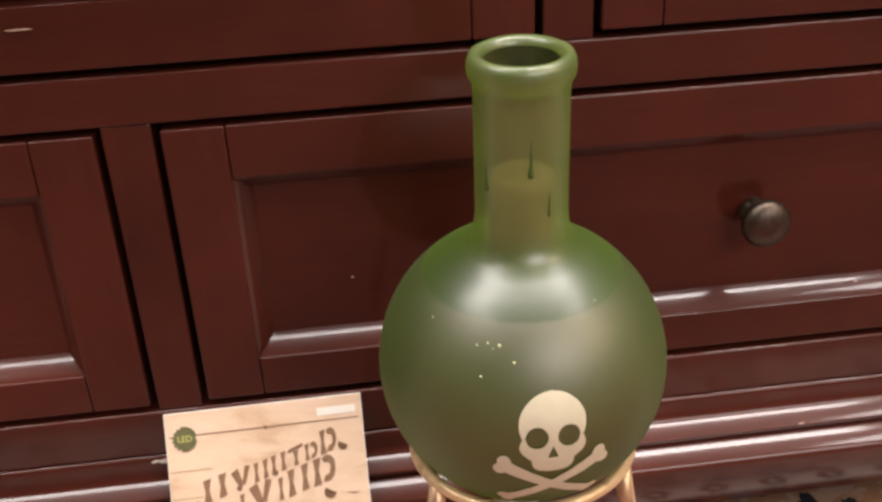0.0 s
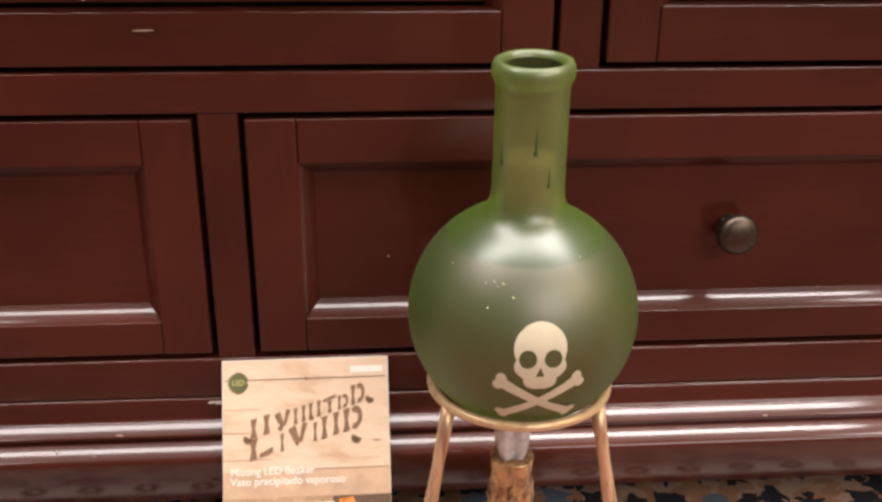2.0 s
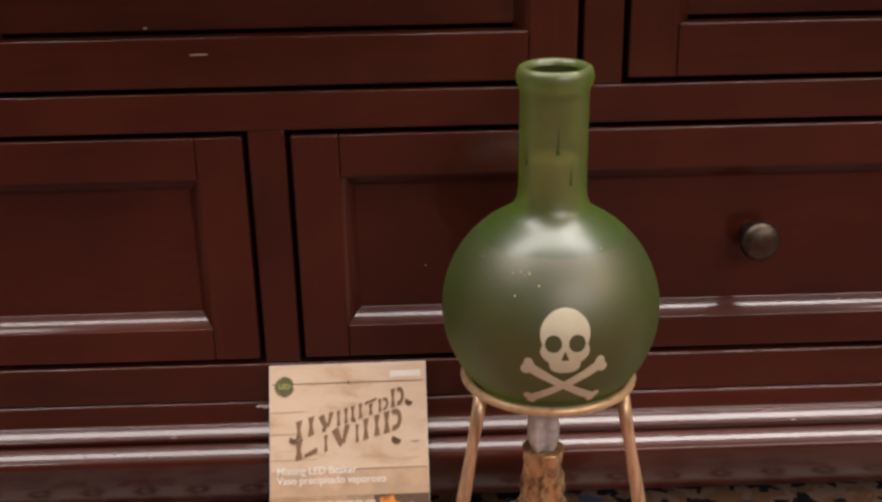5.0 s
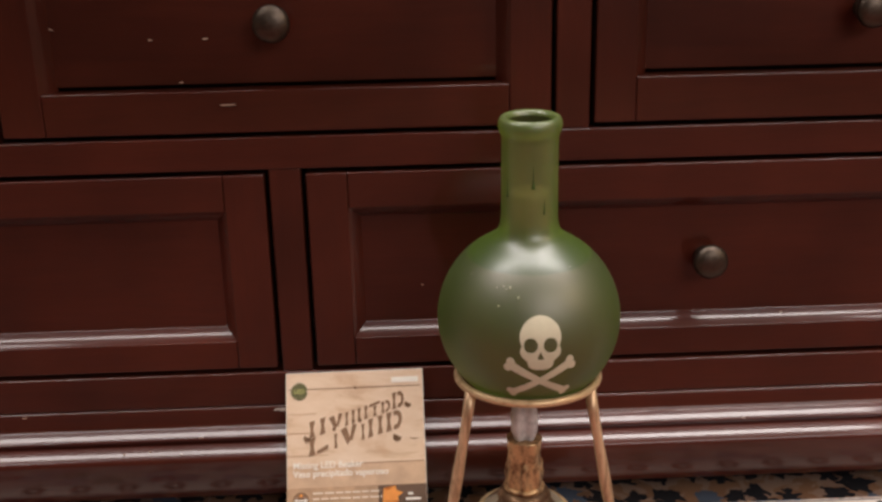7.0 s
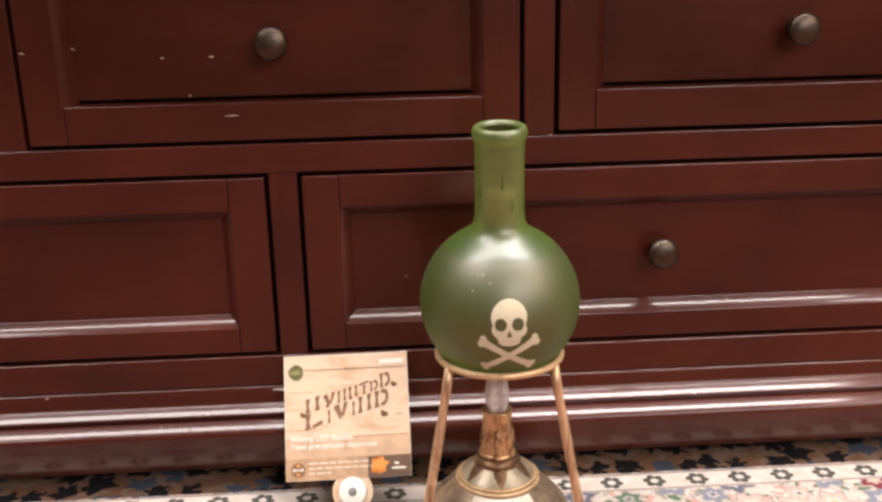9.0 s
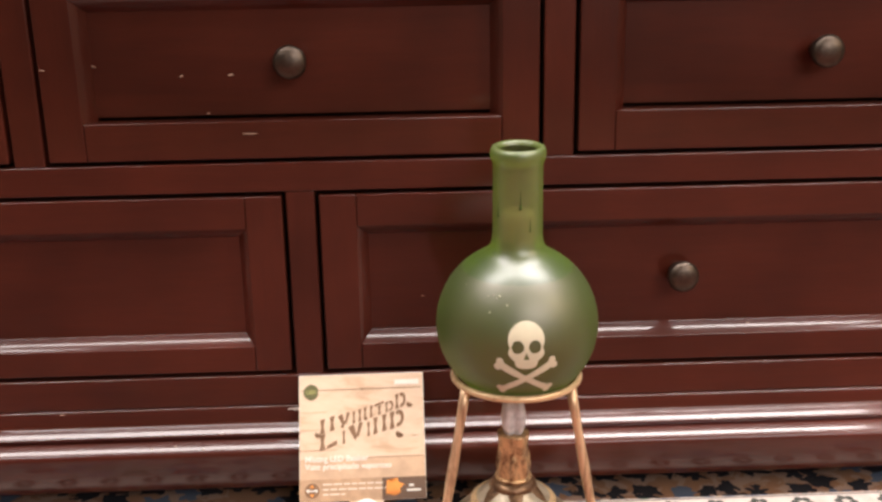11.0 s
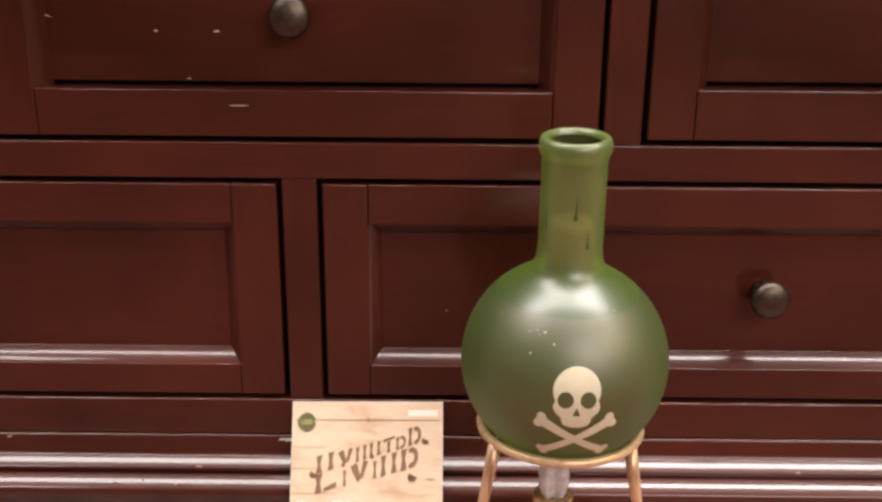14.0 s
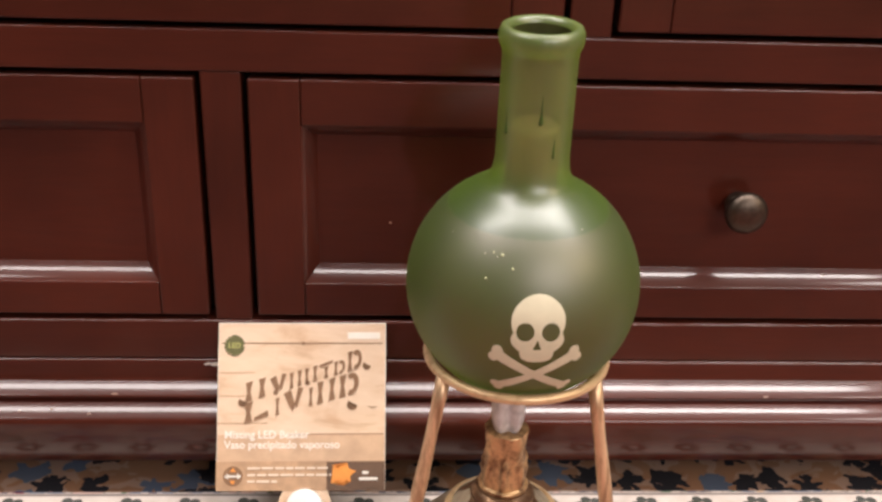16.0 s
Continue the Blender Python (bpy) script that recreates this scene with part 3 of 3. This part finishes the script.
def emblem_inside(x, y):
    """Whether a spot of the printed emblem (millimetres) is inked."""
    def ell(cx, cy, a, b):
        return ((x - cx) / a) ** 2 + ((y - cy) / b) ** 2 < 1

    def bar(ax, ay, bx, by, r0):
        px, py, dx, dy = x - ax, y - ay, bx - ax, by - ay
        h = max(0, min(1, (px * dx + py * dy) / (dx * dx + dy * dy)))
        return math.hypot(px - dx * h, py - dy * h) < r0 * (0.85 + 0.5 * abs(h - 0.5))
    ax = abs(x)
    head = ell(0, 17.6, 15.2, 15.4) or (ell(0, 6.4, 14.7, 9.6) and y < 12) or (ax / 9.4) ** 3 + (abs(y + 0.6) / 7.6) ** 3 < 1
    holes = ((ax - 7.1) / 5.0) ** 2 + ((y - 11.2) / 5.5) ** 2 < 1 or (ax < 2.3 * (6.6 - y) / 6.0 and 0.2 < y < 6.6)
    if head:
        return not holes
    if ell(0, 6.0, 16.3, 11.6) or (ax / 11.4) ** 3 + (abs(y + 0.6) / 9.6) ** 3 < 1:
        return False
    bones = bar(-21, -5.2, 21, -32.2, 3.2) or bar(21, -5.2, -21, -32.2, 3.2)
    ends = any(ell(sx * cx, cy, 3.1, 3.4) for sx in (-1, 1) for cx, cy in ((21.6, -1.9), (23.6, -6.6), (23.2, -30.4), (21.4, -35.0)))
    return bones or ends


def emblem():
    """The pale printed emblem, laid on the bulb."""
    bm = bmesh.new()
    step, grid = 0.36, {}

    def spot(i, j):
        if (i, j) not in grid:
            u, w = i * step / 1000 / BULB, j * step / 1000 / BULB - 0.038
            r = BULB + 0.0005
            grid[i, j] = bm.verts.new((r * math.sin(u) * math.cos(w), -r * math.cos(u) * math.cos(w), r * math.sin(w)))
        return grid[i, j]
    for i in range(-78, 78):
        for j in range(-110, 100):
            if emblem_inside((i + 0.5) * step, (j + 0.5) * step):
                bm.faces.new((spot(i, j), spot(i + 1, j), spot(i + 1, j + 1), spot(i, j + 1)))
    return bm


def flask():
    f = empty("flask")
    f.matrix_world = LEAN_FLASK
    glass = part("glass_body", lathe(flask_profile(), 96), GLASS, f, "frosted green glass with faint drips", True)
    part("printed_emblem", emblem(), PRINT, f, "cream printed skull with crossed bones", True)
    part("mist_nozzle", lathe([(0.0, 0.050), (0.0150, 0.050), (0.0150, 0.098), (0.0142, 0.1010), (0.0125, 0.1022), (0.0, 0.1022)], 32), NOZZLE, f, "tan plastic insert inside the neck", True)
    # added liner whose dark olive colour stands for shade inside the mouth
    part("bore", lathe([(0.0, 0.1380), (0.0150, 0.1385), (0.0163, 0.1440), (0.0162, 0.1500), (0.0161, 0.1545)], 40), plain("bore_shade", (0.050, 0.052, 0.016), 0.3, 0, 0.3, 90), f, "dark liner added for the shade inside the neck", True)
    for a, z, s in ((-90, 0.1085, 1.0), (-147, 0.1000, 0.9), (-66, 0.0885, 0.8)):
        x, y = 0.0206 * math.cos(radians(a)), 0.0206 * math.sin(radians(a))
        part("drip", lathe([(0.0, 0.0), (0.0012 * s, 0.0004), (0.0016 * s, 0.0017), (0.0012 * s, 0.0035), (0.0008, 0.0065), (0.0006, 0.0120 * s), (0.0004, 0.017 * s), (0.0, 0.019 * s)], 12, Matrix.Translation((x, y, z))), plain_drip, f, "dark green dried drip", True)
    for az, el, r in ((-31.7, 38.9, 0.5), (-26.8, 40.3, 0.6), (-21.4, 39.9, 0.9), (-14.4, 34.4, 0.8), (-27.5, 28.3, 0.7), (-59.7, 41.9, 0.5), (-24.0, 38.6, 0.4), (34.0, 50.5, 0.5)):
        u, w = radians(az), radians(el)
        at = Vector((math.sin(u) * math.cos(w), -math.cos(u) * math.cos(w), math.sin(w))) * BULB
        part("speck", lathe([(0.0, -0.0002), (0.0010 * r, 0.0), (0.0006 * r, 0.0004), (0.0, 0.0005)], 10, Matrix.Translation(at) @ at.to_track_quat("Z", "Y").to_matrix().to_4x4()), SPECK, f, "", True)
    return tagged(f, "green frosted round flask with a long neck on the tripod", "flask")


plain_drip = plain("dark_green_drip", (0.055, 0.105, 0.020), 0.3, 0, 0.2, 90)
flask()

# ---- tripod and burner ----
RING = Vector((0.0770, 0.4005, 0.1960))


def tripod():
    t = empty("tripod_stand", (RING.x, RING.y, 0))
    R, r = 0.0556, 0.0030
    prof = [(R + r * math.cos(a), RING.z + r * math.sin(a)) for a in (2 * math.pi * k / 14 for k in range(14))]
    part("ring", lathe(prof, 72, Matrix(), True), GOLD, t, "antiqued gold metal ring", True)
    for a in (210, 325, 90):
        c, s = math.cos(radians(a)), math.sin(radians(a))
        pts = [((R - 0.0015 + 0.0405 * (k / 10) ** 1.06) * c, (R - 0.0015 + 0.0405 * (k / 10) ** 1.06) * s, (RING.z - 0.003) * (1 - k / 10) + 0.002) for k in range(11)]
        part("leg", tube(pts, [0.0034 + (0.0009 if k < 1 else 0.0) + 0.0010 * math.sin(math.pi * (k + 1) / 12) + 0.0004 * math.sin(k * 2.1) for k in range(11)]), GOLD_LEG, t, "slim splayed gold leg", True)
    return tagged(t, "antiqued gold tripod with a ring holding the green flask", "stand")


def burner():
    b = empty("burner", (RING.x - 0.002, RING.y + 0.002, 0))
    flame = lathe([(0.0, 0.128), (0.0070, 0.128), (0.0082, 0.136), (0.0108, 0.145), (0.0112, 0.155), (0.0094, 0.165), (0.0056, 0.172), (0.0, 0.175)], 40)
    for v in flame.verts:                       # two lobes with a cleft between them
        rad = math.hypot(v.co.x, v.co.y)
        if rad > 0.002:
            v.co.y *= 0.52 + 0.48 * min(1.0, abs(v.co.x) / rad * 1.8)
            if v.co.z > 0.16:
                v.co.z += 0.004 * abs(v.co.x) / 0.0114
    part("flame_tube", flame, CLEAR_TUBE, b, "milky clear plastic flame tube", True)
    col = bmesh.new()
    rows, seg = [], 56
    for k in range(41):
        h = k / 40
        z = 0.092 + 0.046 * h
        r0 = 0.0142 - 0.0010 * math.sin(math.pi * h) + (0.0014 if h < 0.07 else 0)
        ring = []
        for i in range(seg):
            a = 2 * math.pi * i / seg
            drape = max(0.0, math.sin(7 * a + 0.8)) ** 0.6 * max(0.0, math.sin(math.pi * min(1, h / 0.62)))
            crown = max(0.0, math.sin(4 * a - 0.6)) * max(0.0, math.sin(math.pi * (h - 0.5) / 0.5)) if h > 0.5 else 0.0
            fig = 0.0030 * drape + 0.0022 * crown + 0.0010 * noise.noise((math.cos(a) * 3, math.sin(a) * 3, h * 9))
            ring.append(col.verts.new(((r0 + fig) * math.cos(a), (r0 + fig) * math.sin(a), z)))
        rows.append(ring)
    for p, q in zip(rows, rows[1:]):
        for i in range(seg):
            j = (i + 1) % seg
            col.faces.new((p[i], p[j], q[j], q[i]))
    col.faces.new(rows[0])
    col.faces.new(rows[-1][::-1])
    part("column", col, GOLD_CAST, b, "gold column with worn raised ornament", True)
    part("collar", lathe([(0.010, 0.0962), (0.0160, 0.0958), (0.0170, 0.0944), (0.0164, 0.0928), (0.010, 0.0922)], 40), GOLD_CAST, b, "", True)
    part("collar", lathe([(0.010, 0.0920), (0.0168, 0.0918), (0.0196, 0.0900), (0.0212, 0.0876), (0.0210, 0.0840), (0.013, 0.0825)], 40), DARK_BRONZE, b, "dark bronze ring", True)
    part("foot", lathe([(0.0, 0.0850), (0.0200, 0.0848), (0.0230, 0.0828), (0.0300, 0.0758), (0.0365, 0.0700), (0.0420, 0.0650), (0.0540, 0.0535), (0.0650, 0.0410), (0.0705, 0.0300), (0.0730, 0.0180), (0.0735, 0.0070), (0.0722, 0.0015), (0.0700, 0.0), (0.0, 0.0)], 72),
         GREY_BASE, b, "weathered grey bell-shaped foot", True)
    part("shoulder", lathe([(0.0190, 0.0856), (0.0218, 0.0846), (0.0290, 0.0776), (0.0350, 0.0722), (0.0350, 0.0690), (0.0190, 0.0690)], 64), DARK_BRONZE, b, "dark bronze sloping shoulder", True)
    # six fan-shaped plates round the upper slope
    for k in range(6):
        a0 = radians(60 * k - 60)
        plate, tops, lows = bmesh.new(), [], []
        for j in range(4):
            r0, half = 0.0222 + 0.0118 * j / 3, 0.20 + 0.30 * j / 3
            arc = [(r0 * math.cos(a0 + half * n / 4), r0 * math.sin(a0 + half * n / 4)) for n in range(-4, 5)]
            tops.append([plate.verts.new((x, y, 0.1060 - 0.95 * r0)) for x, y in arc])
            lows.append([plate.verts.new((x, y, 0.1030 - 0.95 * r0)) for x, y in arc])
        for p, q in zip(tops, tops[1:]):
            for n in range(8):
                plate.faces.new((p[n], p[n + 1], q[n + 1], q[n]))
        rim_top = tops[0] + [r[-1] for r in tops[1:]] + tops[-1][-2::-1] + [r[0] for r in tops[-2:0:-1]]
        rim_low = lows[0] + [r[-1] for r in lows[1:]] + lows[-1][-2::-1] + [r[0] for r in lows[-2:0:-1]]
        for n in range(len(rim_top)):
            k2 = (n + 1) % len(rim_top)
            plate.faces.new((rim_top[n], rim_top[k2], rim_low[k2], rim_low[n]))
        part("plate", plate, GREY_PLATE, b, "pale weathered fan-shaped plate")
    for r0, z0, w0 in ((0.0352, 0.0722, 0.0015), (0.0380, 0.0694, 0.0018)):
        part("foot_ring", lathe([(r0 + w0 * math.cos(a), z0 + w0 * math.sin(a)) for a in (2 * math.pi * k / 10 for k in range(10))], 72, Matrix(), True), GOLD, b, "thin antiqued gold ring", True)
    # pale curved label below the rim
    lab = bmesh.new()
    cols = []
    for k in range(17):
        a = radians(-128 + 76 * k / 16)
        cols.append([lab.verts.new((r0 * math.cos(a), r0 * math.sin(a), z0)) for r0, z0 in ((0.0405, 0.0672), (0.0500, 0.0585), (0.0560, 0.0523), (0.0620, 0.0456), (0.0662, 0.0402))])
    for p, q in zip(cols, cols[1:]):
        for i in range(4):
            lab.faces.new((p[i], q[i], q[i + 1], p[i + 1]))
    label = part("foot_label", lab, WHITE_INK, b, "pale curved label on the foot", True)
    part("label_mark", flat([(-0.0030, 0), (0.0030, 0), (0.0030, 0.0045), (-0.0030, 0.0045)], pose(0, -0.0502, 0.0586, 46, 0, 0), 0.0005), BUTTON_GREY, label)
    return tagged(b, "gold ornamented burner with a grey foot under the flask", "burner")


tripod()
burner()

# ---- card ----
TL, TR, BL = Vector((-0.1308, 0.5325, 0.1436)), Vector((-0.0028, 0.5325, 0.1444)), Vector((-0.1328, 0.4720, 0.0318))


def card():
    c = empty("product_card")
    w = (TR - TL).length
    ex = (TR - TL).normalized()
    ey = (TL - BL - ex * (TL - BL).dot(ex)).normalized()
    h = (TL - BL).length
    ez = ex.cross(ey)
    m = Matrix((ex, ey, ez)).transposed().to_4x4()
    m.translation = BL
    c.matrix_world = m
    T = Matrix.Translation

    def bit(name, outline, mat, lift, text="", parent=c):
        return part(name, flat(outline, T((0, 0, lift)), 0.0003), mat, parent, text)

    def rect(x0, x1, y0, y1):
        return [(x0 * w, y0 * h), (x1 * w, y0 * h), (x1 * w, y1 * h), (x0 * w, y1 * h)]

    def round_(cx, cy, r, n=28, teeth=0.0):
        return [(cx * w + r * (1 + teeth * (i % 2)) * math.cos(2 * math.pi * i / n), cy * h + r * (1 + teeth * (i % 2)) * math.sin(2 * math.pi * i / n)) for i in range(n)]
    board = box(0, w, 0, h, -0.0016, 0, 0.0005)
    part("board", board, WHITE_INK, c, "white cardboard edge")
    bit("print_face", rect(0.004, 0.996, 0.004, 0.996), CARD, -0.0002, "tan print of weathered planks")
    bit("plank_line", rect(0.02, 0.98, 0.876, 0.882), BROWN_INK, 0.0001)
    bit("plank_line", rect(0.42, 0.99, 0.332, 0.338), BROWN_INK, 0.0001)
    bit("plank_line", rect(0.01, 0.22, 0.700, 0.704), CARD_DARK, 0.0001)
    bit("plank_line", rect(0.01, 0.16, 0.560, 0.566), CARD_DARK, 0.0001)
    bit("lower_plank", rect(0.004, 0.996, 0.176, 0.332), CARD_LOW, 0.0, "tan lower plank")
    bit("shade_band", rect(0.0, 0.998, 0.002, 0.175), CARD_DARK, 0.0001, "darker printed plank")
    bit("plank_line", rect(0.0, 0.30, 0.40, 0.404), CARD_DARK, 0.0001)
    bit("nail", round_(0.505, 0.879, 0.0012, 14), BROWN_INK, 0.0003)
    bit("price_tag", rect(0.77, 0.965, 0.905, 0.945), WHITE_INK, 0.0002, "white tag with plain bars")
    badge = bit("badge", round_(0.095, 0.865, 0.0068, 32, 0.20), OLIVE_INK, 0.0004, "olive round badge")

    def words(text, x, y, size, mat, lift, parent=c, squeeze=1.0):
        cu = bpy.data.curves.new("lettering", "FONT")
        cu.body, cu.size, cu.extrude, cu.offset = text, size, 0.0001, 0.012 * size
        tmp = bpy.data.objects.new("lettering", cu)
        me = bpy.data.meshes.new_from_object(tmp)
        bpy.data.objects.remove(tmp)
        me.transform(T((x * w, y * h, lift)) @ Matrix.Diagonal((squeeze, 1, 1, 1)))
        me.materials.clear()
        me.materials.append(mat)
        ob = new("lettering", me)
        ob.parent = parent
        return ob
    words("LED", 0.060, 0.850, 0.0058, LIME_INK, 0.0009, badge, 0.95)
    words("Misting LED Beaker", 0.045, 0.312, 0.0082, WHITE_INK, 0.0004, c, 0.98)
    words("Vaso precipitado vaporoso", 0.045, 0.252, 0.0082, WHITE_INK, 0.0004, c, 0.98)

    # two rising rows of heavy slanted shapes stand for the printed mark
    def stroke(x, y, tall, wide, slope, kind):
        """One slab-footed shape: a stem with flared ends, and a second limb by kind."""
        slab = [(0.0, 0), (0.34, 0), (0.25, 0.5), (0.36, 1), (0.02, 1), (0.09, 0.5)]
        hook = [(0.62 + 0.38 * math.cos(a), 0.5 + 0.5 * math.sin(a)) for a in (radians(-120 + 24 * i) for i in range(11))] + [(0.62 + 0.16 * math.cos(a), 0.5 + 0.26 * math.sin(a)) for a in (radians(120 - 24 * i) for i in range(11))]
        cols = {
            "bar": [[(x + 0.33, y) for x, y in slab]],
            "pair": [slab, [(x + 0.64, y) for x, y in slab]],
            "wedge": [[(0.0, 0.9), (0.36, 1), (0.60, 0.2), (0.44, 0)], [(0.74, 1), (1.0, 0.92), (0.68, 0.1), (0.56, 0.3)]],
            "tee": [[(x + 0.33, y * 0.74) for x, y in slab], [(0, 0.8), (1, 0.86), (1, 1.04), (0, 0.98)]],
            "hook": [slab, hook],
            "foot": [slab, [(0.42, 0.0), (1.0, 0.06), (1.0, 0.34), (0.42, 0.18)]],
        }[kind]
        for poly in cols:
            out = [(x * w + px * wide, y * h + py * tall + (px * wide) * slope) for px, py in poly]
            bit("printed_mark", out, BROWN_INK, 0.0004)
    s = 0.30
    row = [("pair", 0.165, 0.0145, 0.0155), ("wedge", 0.310, 0.0135, 0.0125), ("pair", 0.425, 0.0120, 0.0095), ("pair", 0.515, 0.0120, 0.0098), ("tee", 0.605, 0.0120, 0.0098), ("hook", 0.690, 0.0105, 0.0085), ("hook", 0.770, 0.0150, 0.0110)]
    low = [("foot", 0.160, 0.0155, 0.0180), ("bar", 0.322, 0.0130, 0.0085), ("wedge", 0.392, 0.0165, 0.0150), ("bar", 0.520, 0.0140, 0.0085), ("pair", 0.590, 0.0165, 0.0140), ("hook", 0.722, 0.0170, 0.0150)]
    row = [(k, x, 0.520 + 0.30 * (x - 0.15), a, b) for k, x, a, b in row]
    low = [(k, x, 0.395 + 0.27 * (x - 0.16), a, b) for k, x, a, b in low]
    for k, x, y, tall, wide in row + low:
        stroke(x, y, tall, wide, s, k)
    for cx, cy in ((0.345, 0.585), (0.535, 0.640)):
        bit("printed_mark", round_(cx, cy, 0.0017, 14), BROWN_INK, 0.0004)
    for cx, cy, r0 in ((0.150, 0.525, 0.0034), (0.885, 0.745, 0.0032), (0.80, 0.510, 0.0040)):
        n = 14
        arc = [(cx * w + r0 * math.cos(4.4 * i / n + 2.2), cy * h + r0 * math.sin(4.4 * i / n + 2.2)) for i in range(n)]
        inner = [(cx * w + r0 * 0.74 * math.cos(4.4 * i / n + 2.2), cy * h + r0 * 0.74 * math.sin(4.4 * i / n + 2.2)) for i in range(n)]
        bit("printed_mark", arc + inner[::-1], BROWN_INK, 0.0004)
    bit("printed_mark", [(0.885 * w, 0.505 * h), (0.92 * w, 0.49 * h), (0.955 * w, 0.50 * h), (0.92 * w, 0.497 * h)], BROWN_INK, 0.0004)

    # lower strip: compass seal, small print as bars, orange arrow on a dark field
    seal = bit("seal", round_(0.100, 0.088, 0.0075, 32), BROWN_INK, 0.0005, "round brown seal")
    for a in range(4):
        c0, s0 = math.cos(a * math.pi / 2), math.sin(a * math.pi / 2)
        tri = [(0.0064, 0), (0.0034, 0.0022), (0.0034, -0.0022)]
        bit("seal_point", [(0.100 * w + x * c0 - y * s0, 0.088 * h + x * s0 + y * c0) for x, y in tri], ORANGE_INK if a % 2 else WHITE_INK, 0.0009, "", seal)
    bit("seal_bar", rect(0.055, 0.145, 0.083, 0.093), WHITE_INK, 0.0009, "", seal)
    for x1, y in ((0.66, 0.128), (0.68, 0.088), (0.36, 0.050)):
        x = 0.185
        while x < x1:
            step = 0.03 + 0.05 * random.random()
            bit("print_bar", rect(x, min(x + step, x1), y, y + 0.013), PALE_INK, 0.0006)
            x += step + 0.012
    bit("dark_field", rect(0.652, 0.997, 0.003, 0.172), DARK_INK, 0.0005, "dark brown printed corner")
    arrow = [(0.68, 0.046), (0.69, 0.154), (0.717, 0.128), (0.774, 0.168), (0.784, 0.132), (0.828, 0.116), (0.792, 0.086), (0.797, 0.053), (0.761, 0.066), (0.754, 0.03), (0.725, 0.068)]
    bit("arrow", [(x * w, y * h) for x, y in arrow], ORANGE_INK, 0.0009, "orange printed arrow")
    bit("print_bar", rect(0.865, 0.90, 0.098, 0.116), WHITE_INK, 0.0009)
    bit("print_bar", rect(0.845, 0.955, 0.062, 0.078), WHITE_INK, 0.0009)
    # button tab below the card's edge
    tab = [(0.40 * w, 0.001)] + [(0.525 * w + 0.0205 * math.cos(a), -0.0125 + 0.0205 * math.sin(a)) for a in (radians(150 + 240 * k / 26) for k in range(27))] + [(0.665 * w, 0.001)]
    part("button_tab", flat(tab, T((0, 0, -0.0014)), 0.0014), CARD, c, "round cardboard tab")
    btn = part("button", lathe([(0.0, 0.005), (0.0128, 0.005), (0.0140, 0.0042), (0.0144, 0.0), (0.0, 0.0)], 36, T((0.525 * w, -0.0125, 0.0))), BUTTON_WHITE, c, "white plastic push button", True)
    part("button_centre", lathe([(0.0, 0.0066), (0.0036, 0.0064), (0.0044, 0.005), (0.0, 0.0049)], 24, T((0.525 * w, -0.0125, 0.0))), BUTTON_GREY, btn, "grey button centre", True)
    return tagged(c, "tan printed product card with a push button leaning on the dresser", "card")


card()

# ---- scuffs and chips in the lacquer ----
PANEL_Y = FRONT + SUNK - 0.0008


def scuff(x, y, z, long, tall, tilt=0.0, material=SCUFF):
    out = [(-long / 2, 0), (-long * 0.3, -tall / 2), (long * 0.2, -tall * 0.35), (long / 2, -tall * 0.1), (long * 0.25, tall / 2), (-long * 0.2, tall * 0.4)]
    ob = part("lacquer_chip", flat(out, pose(x, y - 0.0001, z, 90, tilt, 0), 0.0004), material)
    return tagged(ob, "small pale chip in the dark drawer lacquer", "chip", "lacquer chips")


for x, y, z, long, tall, tilt in ((-0.183, PANEL_Y, 0.4510, 0.0055, 0.0014, 0), (-0.230, PANEL_Y, 0.4510, 0.0040, 0.0012, 5), (-0.207, PANEL_Y + 0.0002, 0.4145, 0.0035, 0.0010, 0), (-0.166, FRONT - 0.0004, 0.3960, 0.0150, 0.0009, 0),
                                 (-0.314, PANEL_Y, 0.4620, 0.0090, 0.0009, 16), (-0.356, FRONT - 0.0008, 0.4600, 0.0060, 0.0008, 12), (0.051, PANEL_Y, 0.3060, 0.0024, 0.0012, 0), (-0.003, PANEL_Y, 0.2215, 0.0022, 0.0012, 30), (0.335, FRONT + 0.004, 0.1860, 0.0030, 0.0008, 0),
                                 (-0.215, FRONT - 0.0150, 0.0868, 0.0060, 0.0016, 0), (-0.380, FRONT - 0.0036, 0.1080, 0.0050, 0.0012, 0), (0.300, FRONT - 0.0156, 0.0866, 0.0045, 0.0012, 0)):
    scuff(x, y, z, long, tall, tilt)
# a ragged white chip on the ledge beside the card, and a row of tiny nicks along the lower bead
scuff(-0.1372, FRONT - 0.0040, 0.1074, 0.0110, 0.0034, 4, WHITE_INK)
scuff(-0.1440, FRONT - 0.0040, 0.1078, 0.0060, 0.0018, -8, WHITE_INK)
for x, y, z in ((-0.286, 0.0225, 0.0764), (-0.262, 0.0210, 0.0776), (-0.233, 0.0240, 0.0753)):
    scuff(x, FRONT - y - 0.0008, z, 0.0030, 0.0012)
